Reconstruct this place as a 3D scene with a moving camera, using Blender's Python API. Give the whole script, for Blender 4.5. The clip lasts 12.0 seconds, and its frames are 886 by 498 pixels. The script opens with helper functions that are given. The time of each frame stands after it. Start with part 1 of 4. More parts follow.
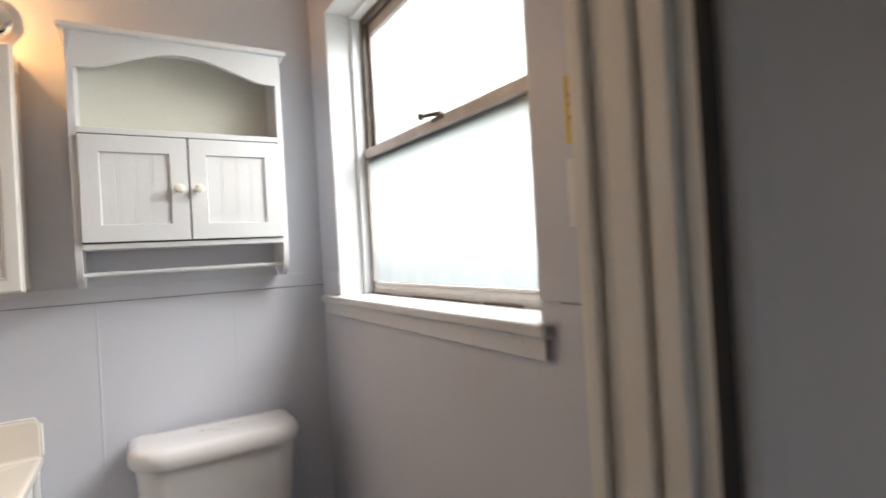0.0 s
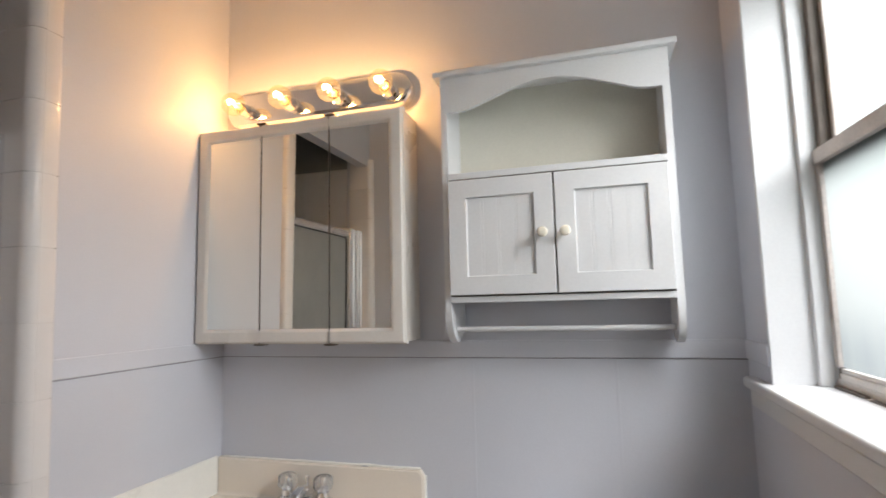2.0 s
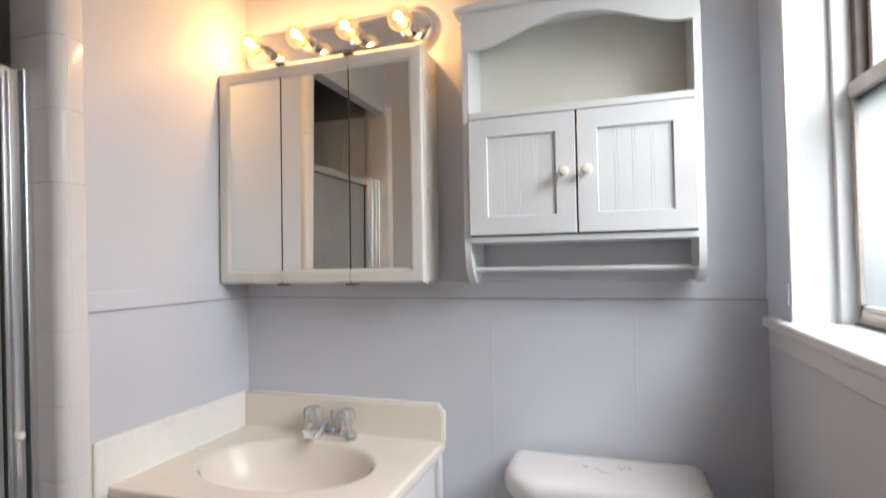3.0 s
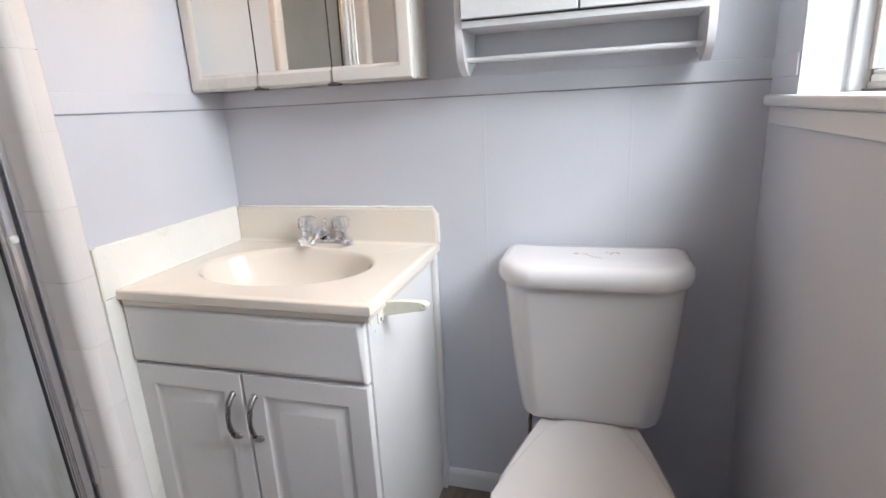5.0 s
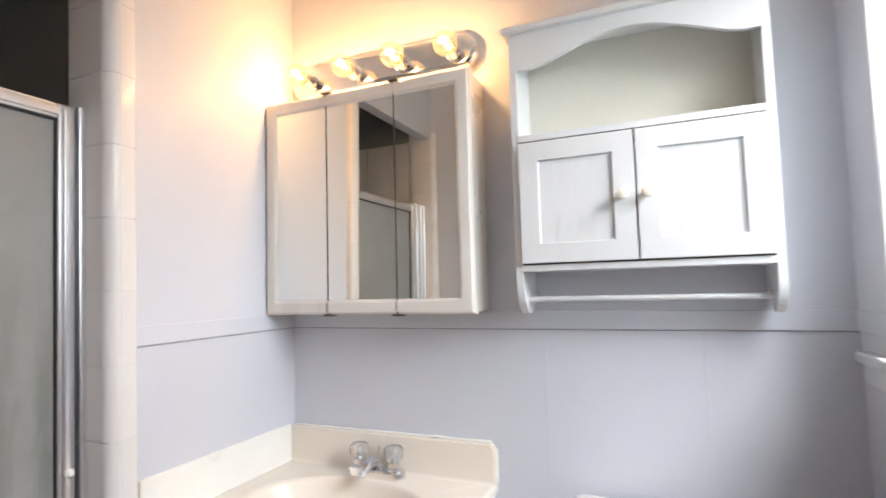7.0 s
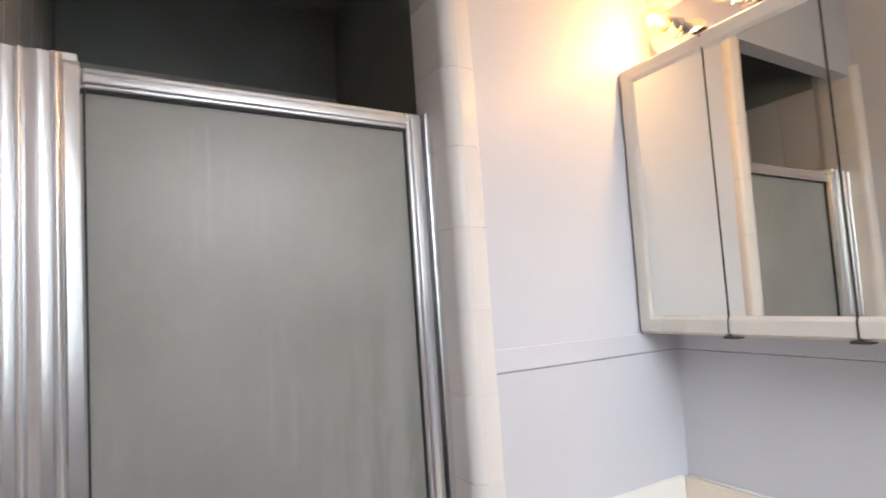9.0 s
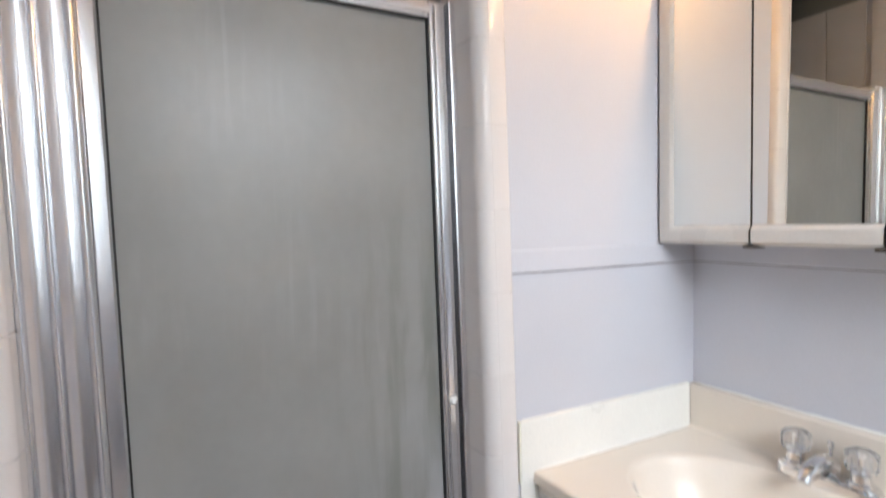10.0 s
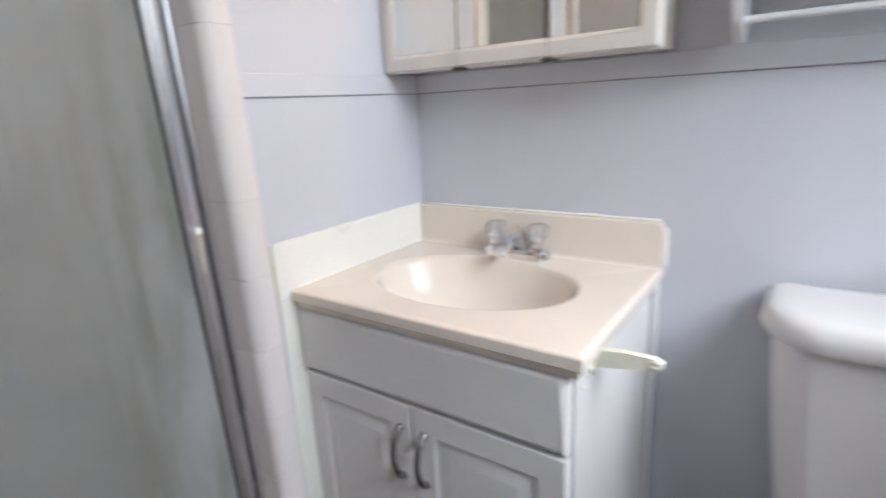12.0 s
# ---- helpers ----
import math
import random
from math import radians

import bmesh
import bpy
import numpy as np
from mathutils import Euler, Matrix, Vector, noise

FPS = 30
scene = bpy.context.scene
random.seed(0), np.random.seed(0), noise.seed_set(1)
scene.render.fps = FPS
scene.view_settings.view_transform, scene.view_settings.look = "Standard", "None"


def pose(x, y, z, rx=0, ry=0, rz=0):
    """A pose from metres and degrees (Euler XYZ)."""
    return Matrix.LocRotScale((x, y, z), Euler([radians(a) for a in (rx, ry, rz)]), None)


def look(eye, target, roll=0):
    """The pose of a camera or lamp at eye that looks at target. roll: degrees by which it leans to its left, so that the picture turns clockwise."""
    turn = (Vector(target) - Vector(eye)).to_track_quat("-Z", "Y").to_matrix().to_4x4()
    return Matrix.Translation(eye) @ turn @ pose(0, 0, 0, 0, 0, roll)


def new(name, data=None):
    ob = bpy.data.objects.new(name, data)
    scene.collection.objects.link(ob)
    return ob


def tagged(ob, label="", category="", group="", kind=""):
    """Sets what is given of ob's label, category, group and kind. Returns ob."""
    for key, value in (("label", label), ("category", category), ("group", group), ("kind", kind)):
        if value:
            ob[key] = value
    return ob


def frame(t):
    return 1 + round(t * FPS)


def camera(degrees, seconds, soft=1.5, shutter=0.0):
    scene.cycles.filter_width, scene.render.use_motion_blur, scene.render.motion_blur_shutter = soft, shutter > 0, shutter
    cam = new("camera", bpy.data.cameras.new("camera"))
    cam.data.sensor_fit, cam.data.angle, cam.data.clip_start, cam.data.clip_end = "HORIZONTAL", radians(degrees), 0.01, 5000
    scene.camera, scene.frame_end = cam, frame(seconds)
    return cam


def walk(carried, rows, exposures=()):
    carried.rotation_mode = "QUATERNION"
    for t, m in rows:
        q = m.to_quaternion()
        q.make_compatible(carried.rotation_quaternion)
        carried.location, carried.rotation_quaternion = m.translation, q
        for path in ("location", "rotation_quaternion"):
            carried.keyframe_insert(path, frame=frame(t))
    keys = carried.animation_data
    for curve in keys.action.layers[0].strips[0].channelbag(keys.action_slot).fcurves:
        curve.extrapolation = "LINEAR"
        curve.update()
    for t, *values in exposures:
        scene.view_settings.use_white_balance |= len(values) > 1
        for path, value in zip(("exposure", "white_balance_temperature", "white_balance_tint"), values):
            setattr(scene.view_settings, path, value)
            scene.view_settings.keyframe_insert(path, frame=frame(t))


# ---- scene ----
cam = camera(80.0, 12.0, 1.6, 0.5)
PATH = [
    (0, (0.882, -1.766, 1.279), (1.888, -0.038, 1.29), -3.3),
    (0.3, (0.976, -1.63, 1.283), (1.761, 0.207, 1.368), -2.2),
    (0.5, (1.027, -1.555, 1.301), (1.616, 0.352, 1.431), -2.7),
    (0.6, (1.031, -1.526, 1.305), (1.54, 0.403, 1.443), -2.7),
    (1, (1.082, -1.437, 1.324), (1.172, 0.554, 1.484), -2.5),
    (1.5, (1.118, -1.386, 1.334), (0.806, 0.581, 1.521), -1.8),
    (2, (1.114, -1.377, 1.333), (0.551, 0.53, 1.543), -1.4),
    (2.5, (1.11, -1.384, 1.327), (0.46, 0.498, 1.516), -1.0),
    (3, (1.106, -1.384, 1.292), (0.478, 0.514, 1.341), -1.0),
    (3.5, (1.103, -1.375, 1.254), (0.5, 0.523, 1.073), -1.7),
    (5.3, (1.071, -1.372, 1.173), (0.509, 0.471, 0.635), -3.0),
    (5.5, (1.079, -1.367, 1.184), (0.496, 0.489, 0.717), -3.0),
    (6, (1.077, -1.372, 1.25), (0.469, 0.527, 1.089), -1.7),
    (6.5, (1.102, -1.379, 1.291), (0.456, 0.512, 1.365), -1.2),
    (8.5, (0.866, -1.103, 1.33), (-0.66, 0.177, 1.513), -3.3),
    (9, (0.838, -1.114, 1.342), (-0.888, -0.119, 1.526), -3.0),
    (9.5, (0.831, -1.123, 1.332), (-0.923, -0.169, 1.452), -1.9),
    (10, (0.828, -1.117, 1.289), (-0.936, -0.178, 1.199), -1.1),
    (10.5, (0.817, -1.107, 1.233), (-0.91, -0.184, 0.826), -1.3),
    (11, (0.812, -1.107, 1.196), (-0.881, -0.179, 0.673), -0.8),
    (11.5, (0.821, -1.122, 1.17), (-0.691, 0.078, 0.648), -2.2),
    (12, (0.892, -1.153, 1.162), (-0.239, 0.41, 0.635), -3.1),
]
EXPOSURES = [(0.0, -0.44, 6800, 10), (0.5, -0.46, 6850, 10), (1.0, -0.81, 6740, 10), (1.5, -0.94, 6740, 10), (2.0, -0.80, 6590, 10), (2.5, -0.63, 6490, 10), (3.0, -0.54, 6410, 10),
             (3.5, -0.53, 6340, 10), (4.5, -0.20, 6290, 10), (5.5, -0.04, 6240, 10), (6.0, 0.03, 6270, 10), (6.5, -0.03, 6310, 10), (8.5, -0.21, 6340, 10), (9.0, -0.21, 6340, 10),
             (9.5, -0.23, 6290, 10), (10.0, -0.22, 6170, 10), (10.5, -0.16, 6110, 10), (11.0, -0.13, 6090, 10), (11.5, -0.18, 6090, 10), (12.0, -0.28, 6090, 10)]
walk(cam, [(t, look(eye, target, roll)) for t, eye, target, roll in PATH], EXPOSURES)

# ---- light ----
world = bpy.data.worlds.new("sky")
scene.world = world
world.use_nodes = True
_wn = world.node_tree.nodes
_sky = _wn.new("ShaderNodeTexSky")
_sky.sky_type, _sky.sun_disc = "NISHITA", False
_sky.dust_density, _sky.ozone_density = 7.0, 0.0
_sky.sun_elevation, _sky.sun_rotation = radians(40), radians(270)
world.node_tree.links.new(_sky.outputs[0], _wn["Background"].inputs[0])
_wn["Background"].inputs[1].default_value = 0.5

sun = new("sun", bpy.data.lights.new("sun", "SUN"))
sun.data.energy, sun.data.angle, sun.data.color = 0.8, radians(12), (1.0, 0.96, 0.9)
sun.matrix_world = look((-8, 0, 7), (0, 0, 0))

# daylight of the overcast sky, falling through the window from above and outside the frosted panes
WINDOW_POWER = 124.0
day = new("window_daylight", bpy.data.lights.new("window_daylight", "AREA"))
day.data.shape, day.data.size, day.data.size_y = "RECTANGLE", 1.3, 1.1
day.data.energy, day.data.color = WINDOW_POWER, (0.96, 0.975, 1.0)
day.matrix_world = look((2.25, -0.80, 2.32), (0.5, -0.48, 0.70))

BULBS = [(0.102, -0.118, 1.938), (0.259, -0.118, 1.938), (0.416, -0.118, 1.938), (0.573, -0.118, 1.938)]
BULB_POWER = 2.9
for place in BULBS:
    lamp = new("bulb_light", bpy.data.lights.new("bulb_light", "POINT"))
    lamp.data.energy, lamp.data.color, lamp.data.shadow_soft_size = BULB_POWER, (1.0, 0.51, 0.18), 0.009
    lamp.location = (place[0], place[1] + 0.008, place[2])


# ---- materials ----
def material(name, color, rough=0.5, metal=0.0, vary=0.06, scale=6.0, grain=0.02, grain_scale=180.0, bump=0.05, coat=0.0,
             transmission=0.0, ior=1.45, stain=None, stain_amount=0.0, stain_scale=3.0, stretch=(1, 1, 1), random_value=0.0):
    m = bpy.data.materials.new(name)
    m.use_nodes = True
    nt = m.node_tree
    n, l = nt.nodes, nt.links
    b = n["Principled BSDF"]
    b.inputs["Roughness"].default_value = rough
    b.inputs["Metallic"].default_value = metal
    b.inputs["Coat Weight"].default_value = coat
    b.inputs["Transmission Weight"].default_value = transmission
    b.inputs["IOR"].default_value = ior
    co = n.new("ShaderNodeTexCoord")
    mp = n.new("ShaderNodeMapping")
    mp.inputs["Scale"].default_value = stretch
    l.new(co.outputs["Object"], mp.inputs["Vector"])

    def noise_tex(s, detail=4):
        t = n.new("ShaderNodeTexNoise")
        t.inputs["Scale"].default_value, t.inputs["Detail"].default_value = s, detail
        l.new(mp.outputs["Vector"], t.inputs["Vector"])
        return t

    big, fine = noise_tex(scale), noise_tex(grain_scale, 2)

    def ramp(src, lo, hi):
        r = n.new("ShaderNodeMapRange")
        r.inputs["From Min"].default_value, r.inputs["From Max"].default_value = 0.3, 0.7
        r.inputs["To Min"].default_value, r.inputs["To Max"].default_value = lo, hi
        l.new(src, r.inputs["Value"])
        return r.outputs["Result"]

    mul = n.new("ShaderNodeMath")
    mul.operation = "MULTIPLY"
    l.new(ramp(big.outputs["Fac"], 1 - vary, 1 + vary), mul.inputs[0])
    l.new(ramp(fine.outputs["Fac"], 1 - grain, 1 + grain), mul.inputs[1])
    value = mul.outputs[0]
    if random_value:
        oi = n.new("ShaderNodeObjectInfo")
        rr = n.new("ShaderNodeMapRange")
        rr.inputs["To Min"].default_value, rr.inputs["To Max"].default_value = 1 - random_value, 1 + random_value
        l.new(oi.outputs["Random"], rr.inputs["Value"])
        m2 = n.new("ShaderNodeMath")
        m2.operation = "MULTIPLY"
        l.new(value, m2.inputs[0])
        l.new(rr.outputs["Result"], m2.inputs[1])
        value = m2.outputs[0]
    vm = n.new("ShaderNodeVectorMath")
    vm.operation = "SCALE"
    vm.inputs[0].default_value = color
    l.new(value, vm.inputs["Scale"])
    out = vm.outputs["Vector"]
    if stain:
        st = noise_tex(stain_scale, 6)
        mr = n.new("ShaderNodeMapRange")
        mr.inputs["From Min"].default_value, mr.inputs["From Max"].default_value = 0.52, 0.72
        mr.inputs["To Max"].default_value = stain_amount
        l.new(st.outputs["Fac"], mr.inputs["Value"])
        mix = n.new("ShaderNodeMix")
        mix.data_type = "RGBA"
        mix.inputs["B"].default_value = (*stain, 1)
        for i in mix.inputs:
            if i.type == "RGBA" and i.name == "B":
                i.default_value = (*stain, 1)
        ins = [i for i in mix.inputs if i.type == "RGBA"]
        ins[1].default_value = (*stain, 1)
        l.new(mr.outputs["Result"], mix.inputs[0])
        l.new(out, ins[0])
        out = [o for o in mix.outputs if o.type == "RGBA"][0]
    l.new(out, b.inputs["Base Color"])
    l.new(ramp(big.outputs["Fac"], max(rough - 0.05, 0.0), min(rough + 0.05, 1.0)), b.inputs["Roughness"])
    if bump:
        bp = n.new("ShaderNodeBump")
        bp.inputs["Strength"].default_value, bp.inputs["Distance"].default_value = bump, 0.002
        l.new(fine.outputs["Fac"], bp.inputs["Height"])
        l.new(bp.outputs["Normal"], b.inputs["Normal"])
    return m



def thin_glass(name, color):
    """Thin blown glass: clear straight through, with a slight gloss."""
    m = bpy.data.materials.new(name)
    m.use_nodes = True
    n, l = m.node_tree.nodes, m.node_tree.links
    n.remove(n["Principled BSDF"])
    tr = n.new("ShaderNodeBsdfTransparent")
    tr.inputs["Color"].default_value = (*color, 1)
    gl = n.new("ShaderNodeBsdfGlossy")
    gl.inputs["Roughness"].default_value = 0.03
    mix = n.new("ShaderNodeMixShader")
    mix.inputs[0].default_value = 0.11
    haze = n.new("ShaderNodeBsdfTranslucent")
    film = n.new("ShaderNodeMixShader")
    film.inputs[0].default_value = 0.02
    l.new(tr.outputs[0], film.inputs[1])
    l.new(haze.outputs[0], film.inputs[2])
    l.new(film.outputs[0], mix.inputs[1])
    l.new(gl.outputs[0], mix.inputs[2])
    l.new(mix.outputs[0], n["Material Output"].inputs["Surface"])
    return m


def frosted_glass(name, color):
    """Frosted pane: light that falls on its far side shines through evenly, with a dull gloss on top and grime along its foot."""
    m = bpy.data.materials.new(name)
    m.use_nodes = True
    n, l = m.node_tree.nodes, m.node_tree.links
    n.remove(n["Principled BSDF"])
    tr = n.new("ShaderNodeBsdfTranslucent")
    gl = n.new("ShaderNodeBsdfGlossy")
    gl.inputs["Roughness"].default_value = 0.35
    mix = n.new("ShaderNodeMixShader")
    mix.inputs[0].default_value = 0.06
    co = n.new("ShaderNodeTexCoord")
    t = n.new("ShaderNodeTexNoise")
    t.inputs["Scale"].default_value = 3.0
    l.new(co.outputs["Object"], t.inputs["Vector"])
    cr = n.new("ShaderNodeValToRGB")
    cr.color_ramp.elements[0].position, cr.color_ramp.elements[1].position = 0.3, 0.7
    cr.color_ramp.elements[0].color = (color[0] * 0.9, color[1] * 0.95, color[2] * 0.94, 1)
    cr.color_ramp.elements[1].color = (*color, 1)
    l.new(t.outputs["Fac"], cr.inputs[0])
    xyz = n.new("ShaderNodeSeparateXYZ")
    l.new(co.outputs["Object"], xyz.inputs[0])
    foot = n.new("ShaderNodeMapRange")
    foot.interpolation_type = "SMOOTHSTEP"
    foot.inputs["From Min"].default_value, foot.inputs["From Max"].default_value = 0.20, 0.07
    l.new(xyz.outputs["Z"], foot.inputs["Value"])
    streak = n.new("ShaderNodeMapping")
    streak.inputs["Scale"].default_value = (1, 1, 0.12)
    st = n.new("ShaderNodeTexNoise")
    st.inputs["Scale"].default_value, st.inputs["Detail"].default_value = 14.0, 5
    l.new(co.outputs["Object"], streak.inputs["Vector"])
    l.new(streak.outputs["Vector"], st.inputs["Vector"])
    grime = n.new("ShaderNodeMath")
    grime.operation = "MULTIPLY"
    l.new(foot.outputs["Result"], grime.inputs[0])
    l.new(st.outputs["Fac"], grime.inputs[1])
    dirty = n.new("ShaderNodeMix")
    dirty.data_type = "RGBA"
    ins = [i for i in dirty.inputs if i.type == "RGBA"]
    ins[1].default_value = (color[0] * 0.66, color[1] * 0.70, color[2] * 0.74, 1)
    l.new(grime.outputs[0], dirty.inputs[0])
    l.new(cr.outputs[0], ins[0])
    l.new([o for o in dirty.outputs if o.type == "RGBA"][0], tr.inputs["Color"])
    l.new(tr.outputs[0], mix.inputs[1])
    l.new(gl.outputs[0], mix.inputs[2])
    l.new(mix.outputs[0], n["Material Output"].inputs["Surface"])
    return m


def soap_scum(m, drip, scum):
    """Dried water runs down the pane, and chalky scum along the lower edges."""
    n, l = m.node_tree.nodes, m.node_tree.links
    b = n["Principled BSDF"]
    co = n.new("ShaderNodeTexCoord")
    base = [k.from_socket for k in l if k.to_socket == b.inputs["Base Color"]][0]

    def field(scale, stretch, detail, lo, hi):
        mp = n.new("ShaderNodeMapping")
        mp.inputs["Scale"].default_value = stretch
        t = n.new("ShaderNodeTexNoise")
        t.inputs["Scale"].default_value, t.inputs["Detail"].default_value = scale, detail
        t.inputs["Distortion"].default_value = 0.3
        l.new(co.outputs["Object"], mp.inputs["Vector"])
        l.new(mp.outputs["Vector"], t.inputs["Vector"])
        return span(t.outputs["Fac"], lo, hi)

    def span(src, lo, hi, top=1.0):
        r = n.new("ShaderNodeMapRange")
        r.interpolation_type = "SMOOTHSTEP"
        r.inputs["From Min"].default_value, r.inputs["From Max"].default_value = lo, hi
        r.inputs["To Max"].default_value = top
        l.new(src, r.inputs["Value"])
        return r.outputs["Result"]

    def calc(op, a, c):
        q = n.new("ShaderNodeMath")
        q.operation = op
        for i, v in enumerate((a, c)):
            if isinstance(v, (int, float)):
                q.inputs[i].default_value = v
            else:
                l.new(v, q.inputs[i])
        return q.outputs[0]

    def layer(under, color, amount):
        mix = n.new("ShaderNodeMix")
        mix.data_type = "RGBA"
        ins = [i for i in mix.inputs if i.type == "RGBA"]
        ins[1].default_value = (*color, 1)
        l.new(amount, mix.inputs[0])
        l.new(under, ins[0])
        return [o for o in mix.outputs if o.type == "RGBA"][0]

    xyz = n.new("ShaderNodeSeparateXYZ")
    l.new(co.outputs["Object"], xyz.inputs[0])
    runs = calc("MULTIPLY", field(55.0, (1, 1, 0.09), 4, 0.44, 0.70), field(5.0, (1, 1, 0.7), 4, 0.48, 0.68))
    runs = calc("MULTIPLY", runs, 0.30)
    low = span(xyz.outputs["Z"], 1.0, 0.5)
    rim = span(calc("ABSOLUTE", xyz.outputs["Y"], 0.0), 0.10, 0.24)
    chalk = calc("MULTIPLY", calc("MULTIPLY", low, rim), field(9.0, (1, 1, 0.4), 5, 0.36, 0.66))
    chalk = calc("MULTIPLY", chalk, 0.5)
    edge_side = span(xyz.outputs["Y"], 0.02, 0.2)
    mildew = calc("MULTIPLY", calc("MULTIPLY", edge_side, span(xyz.outputs["Z"], 1.35, 0.9)), field(26.0, (1, 1, 0.14), 5, 0.42, 0.66))
    mildew = calc("MULTIPLY", mildew, 0.5)
    out = layer(layer(layer(base, (0.20, 0.205, 0.16), mildew), drip, runs), scum, chalk)
    l.new(out, b.inputs["Base Color"])


def glowing(name, color, strength):
    m = bpy.data.materials.new(name)
    m.use_nodes = True
    b = m.node_tree.nodes["Principled BSDF"]
    b.inputs["Emission Color"].default_value = (*color, 1)
    b.inputs["Emission Strength"].default_value = strength
    return m


WALL = material("lavender_grey_paint", (0.604, 0.611, 0.662), 0.42, vary=0.03, scale=2.5, grain=0.015, grain_scale=260, bump=0.12)
TRIM = material("white_gloss_paint", (0.67, 0.675, 0.685), 0.32, vary=0.03, scale=5, bump=0.08)
CASING = material("aged_white_paint", (0.78, 0.745, 0.69), 0.38, vary=0.05, scale=4, bump=0.1)
HALLPAINT = material("hall_grey_paint", (0.66, 0.62, 0.59), 0.6, vary=0.05, scale=2, bump=0.1)
CEIL = material("ceiling_paint", (0.75, 0.75, 0.74), 0.7, vary=0.03, bump=0.15)
# green-grey paint, its colour darkened to hold the unlit top of the stall
SHADEPAINT = material("shaded_green_grey_paint", (0.28, 0.29, 0.275), 0.6, vary=0.12, scale=3, bump=0.15)
FLOORING = material("brown_vinyl_flooring", (0.17, 0.13, 0.105), 0.45, vary=0.25, scale=7, grain=0.12, grain_scale=60, bump=0.15, stretch=(6, 1, 1))
TILE = material("beige_glazed_tile", (0.74, 0.705, 0.69), 0.12, vary=0.02, scale=12, grain=0.01, bump=0.02, random_value=0.03)
GROUT = material("pale_grout", (0.67, 0.63, 0.605), 0.85, vary=0.12, scale=30, bump=0.3)
ALU = material("bright_aluminium", (0.84, 0.84, 0.86), 0.24, 1.0, vary=0.012, scale=2, grain=0.0, grain_scale=90, bump=0.0)
CHROME = material("polished_chrome", (0.80, 0.80, 0.81), 0.06, 1.0, vary=0.02, bump=0.0)
NICKEL = material("brushed_nickel", (0.36, 0.35, 0.34), 0.25, 1.0, vary=0.05, bump=0.03)
MIRROR = material("mirror_silver", (0.81, 0.81, 0.76), 0.0, 1.0, vary=0.01, grain=0.0, bump=0.0)
MIRROR.node_tree.nodes["Principled BSDF"].inputs["Roughness"].default_value = 0.0
for _l in list(MIRROR.node_tree.links):
    if _l.to_socket.name == "Roughness":
        MIRROR.node_tree.links.remove(_l)
CABINET = material("antique_white_lacquer", (0.74, 0.70, 0.65), 0.3, vary=0.03, scale=6, bump=0.05)
SHELFWHITE = material("white_lacquered_wood", (0.71, 0.71, 0.715), 0.35, vary=0.02, scale=5, bump=0.05)
BACKBOARD = material("cream_back_board", (0.76, 0.74, 0.65), 0.4, vary=0.03, scale=4, bump=0.05)
VANITY = material("white_thermofoil", (0.72, 0.71, 0.70), 0.35, vary=0.03, scale=4, bump=0.05)
IVORY = material("ivory_cultured_marble", (0.78, 0.705, 0.615), 0.11, vary=0.03, scale=4, grain=0.01, bump=0.01, coat=0.4)
SPLASHWHITE = material("white_painted_splash", (0.82, 0.81, 0.76), 0.3, vary=0.03, scale=6, bump=0.05)
PORCELAIN = material("white_porcelain", (0.68, 0.658, 0.648), 0.1, vary=0.015, scale=3, grain=0.0, bump=0.0, coat=0.5)
RESIDUE = material("rusty_residue", (0.33, 0.24, 0.14), 0.7, vary=0.3, scale=60, bump=0.4)
YELLOWED = material("yellowed_plastic", (0.78, 0.77, 0.65), 0.35, vary=0.08, scale=20, bump=0.05)
KNOB = material("cream_ceramic", (0.80, 0.74, 0.62), 0.2, vary=0.03, scale=20, bump=0.0)
RUBBER = material("black_rubber", (0.02, 0.02, 0.02), 0.6, vary=0.1, bump=0.1)
# grey for joints, slots and chips, and for shadow painted on small strips
JOINTSHADE = material("joint_shadow_grey", (0.33, 0.32, 0.35), 0.8, vary=0.3, scale=9, bump=0.0)
# near-black fill that paints the shade inside narrow gaps
GAP = material("gap_shadow", (0.06, 0.05, 0.042), 0.8, vary=0.1, bump=0.0)
HINGE = material("tarnished_hinge", (0.12, 0.10, 0.085), 0.45, 0.7, vary=0.2, scale=40, bump=0.1)
SASHPALE = material("worn_pale_sash_paint", (0.60, 0.57, 0.54), 0.4, vary=0.08, scale=12, grain=0.04, bump=0.1)
SASH = material("weathered_aluminium", (0.47, 0.43, 0.40), 0.4, 0.2, vary=0.15, scale=14, grain=0.08, bump=0.15)
SASHDARK = material("dark_window_track", (0.11, 0.09, 0.075), 0.6, 0.1, vary=0.3, scale=20, bump=0.3)
PLASTIC = material("white_plastic", (0.80, 0.79, 0.76), 0.3, vary=0.02, bump=0.02)
CARD = material("yellow_card", (0.72, 0.55, 0.16), 0.6, vary=0.12, scale=20, bump=0.05)
INK = material("brown_ink", (0.26, 0.12, 0.05), 0.7, bump=0.0)
BRASS = material("bulb_brass", (0.75, 0.55, 0.25), 0.2, 1.0, bump=0.0)
BULBGLASS = thin_glass("bulb_glass", (1.0, 0.93, 0.80))
ACRYLIC = material("clear_acrylic", (0.97, 0.975, 0.98), 0.05, vary=0.02, bump=0.0, transmission=0.9, ior=1.49)
FROST = frosted_glass("frosted_window_glass", (0.39, 0.403, 0.396))
SHOWERGLASS = material("obscure_shower_glass", (0.415, 0.413, 0.397), 0.34, vary=0.10, scale=4.5, grain=0.02, grain_scale=45, bump=0.05, transmission=0.35)
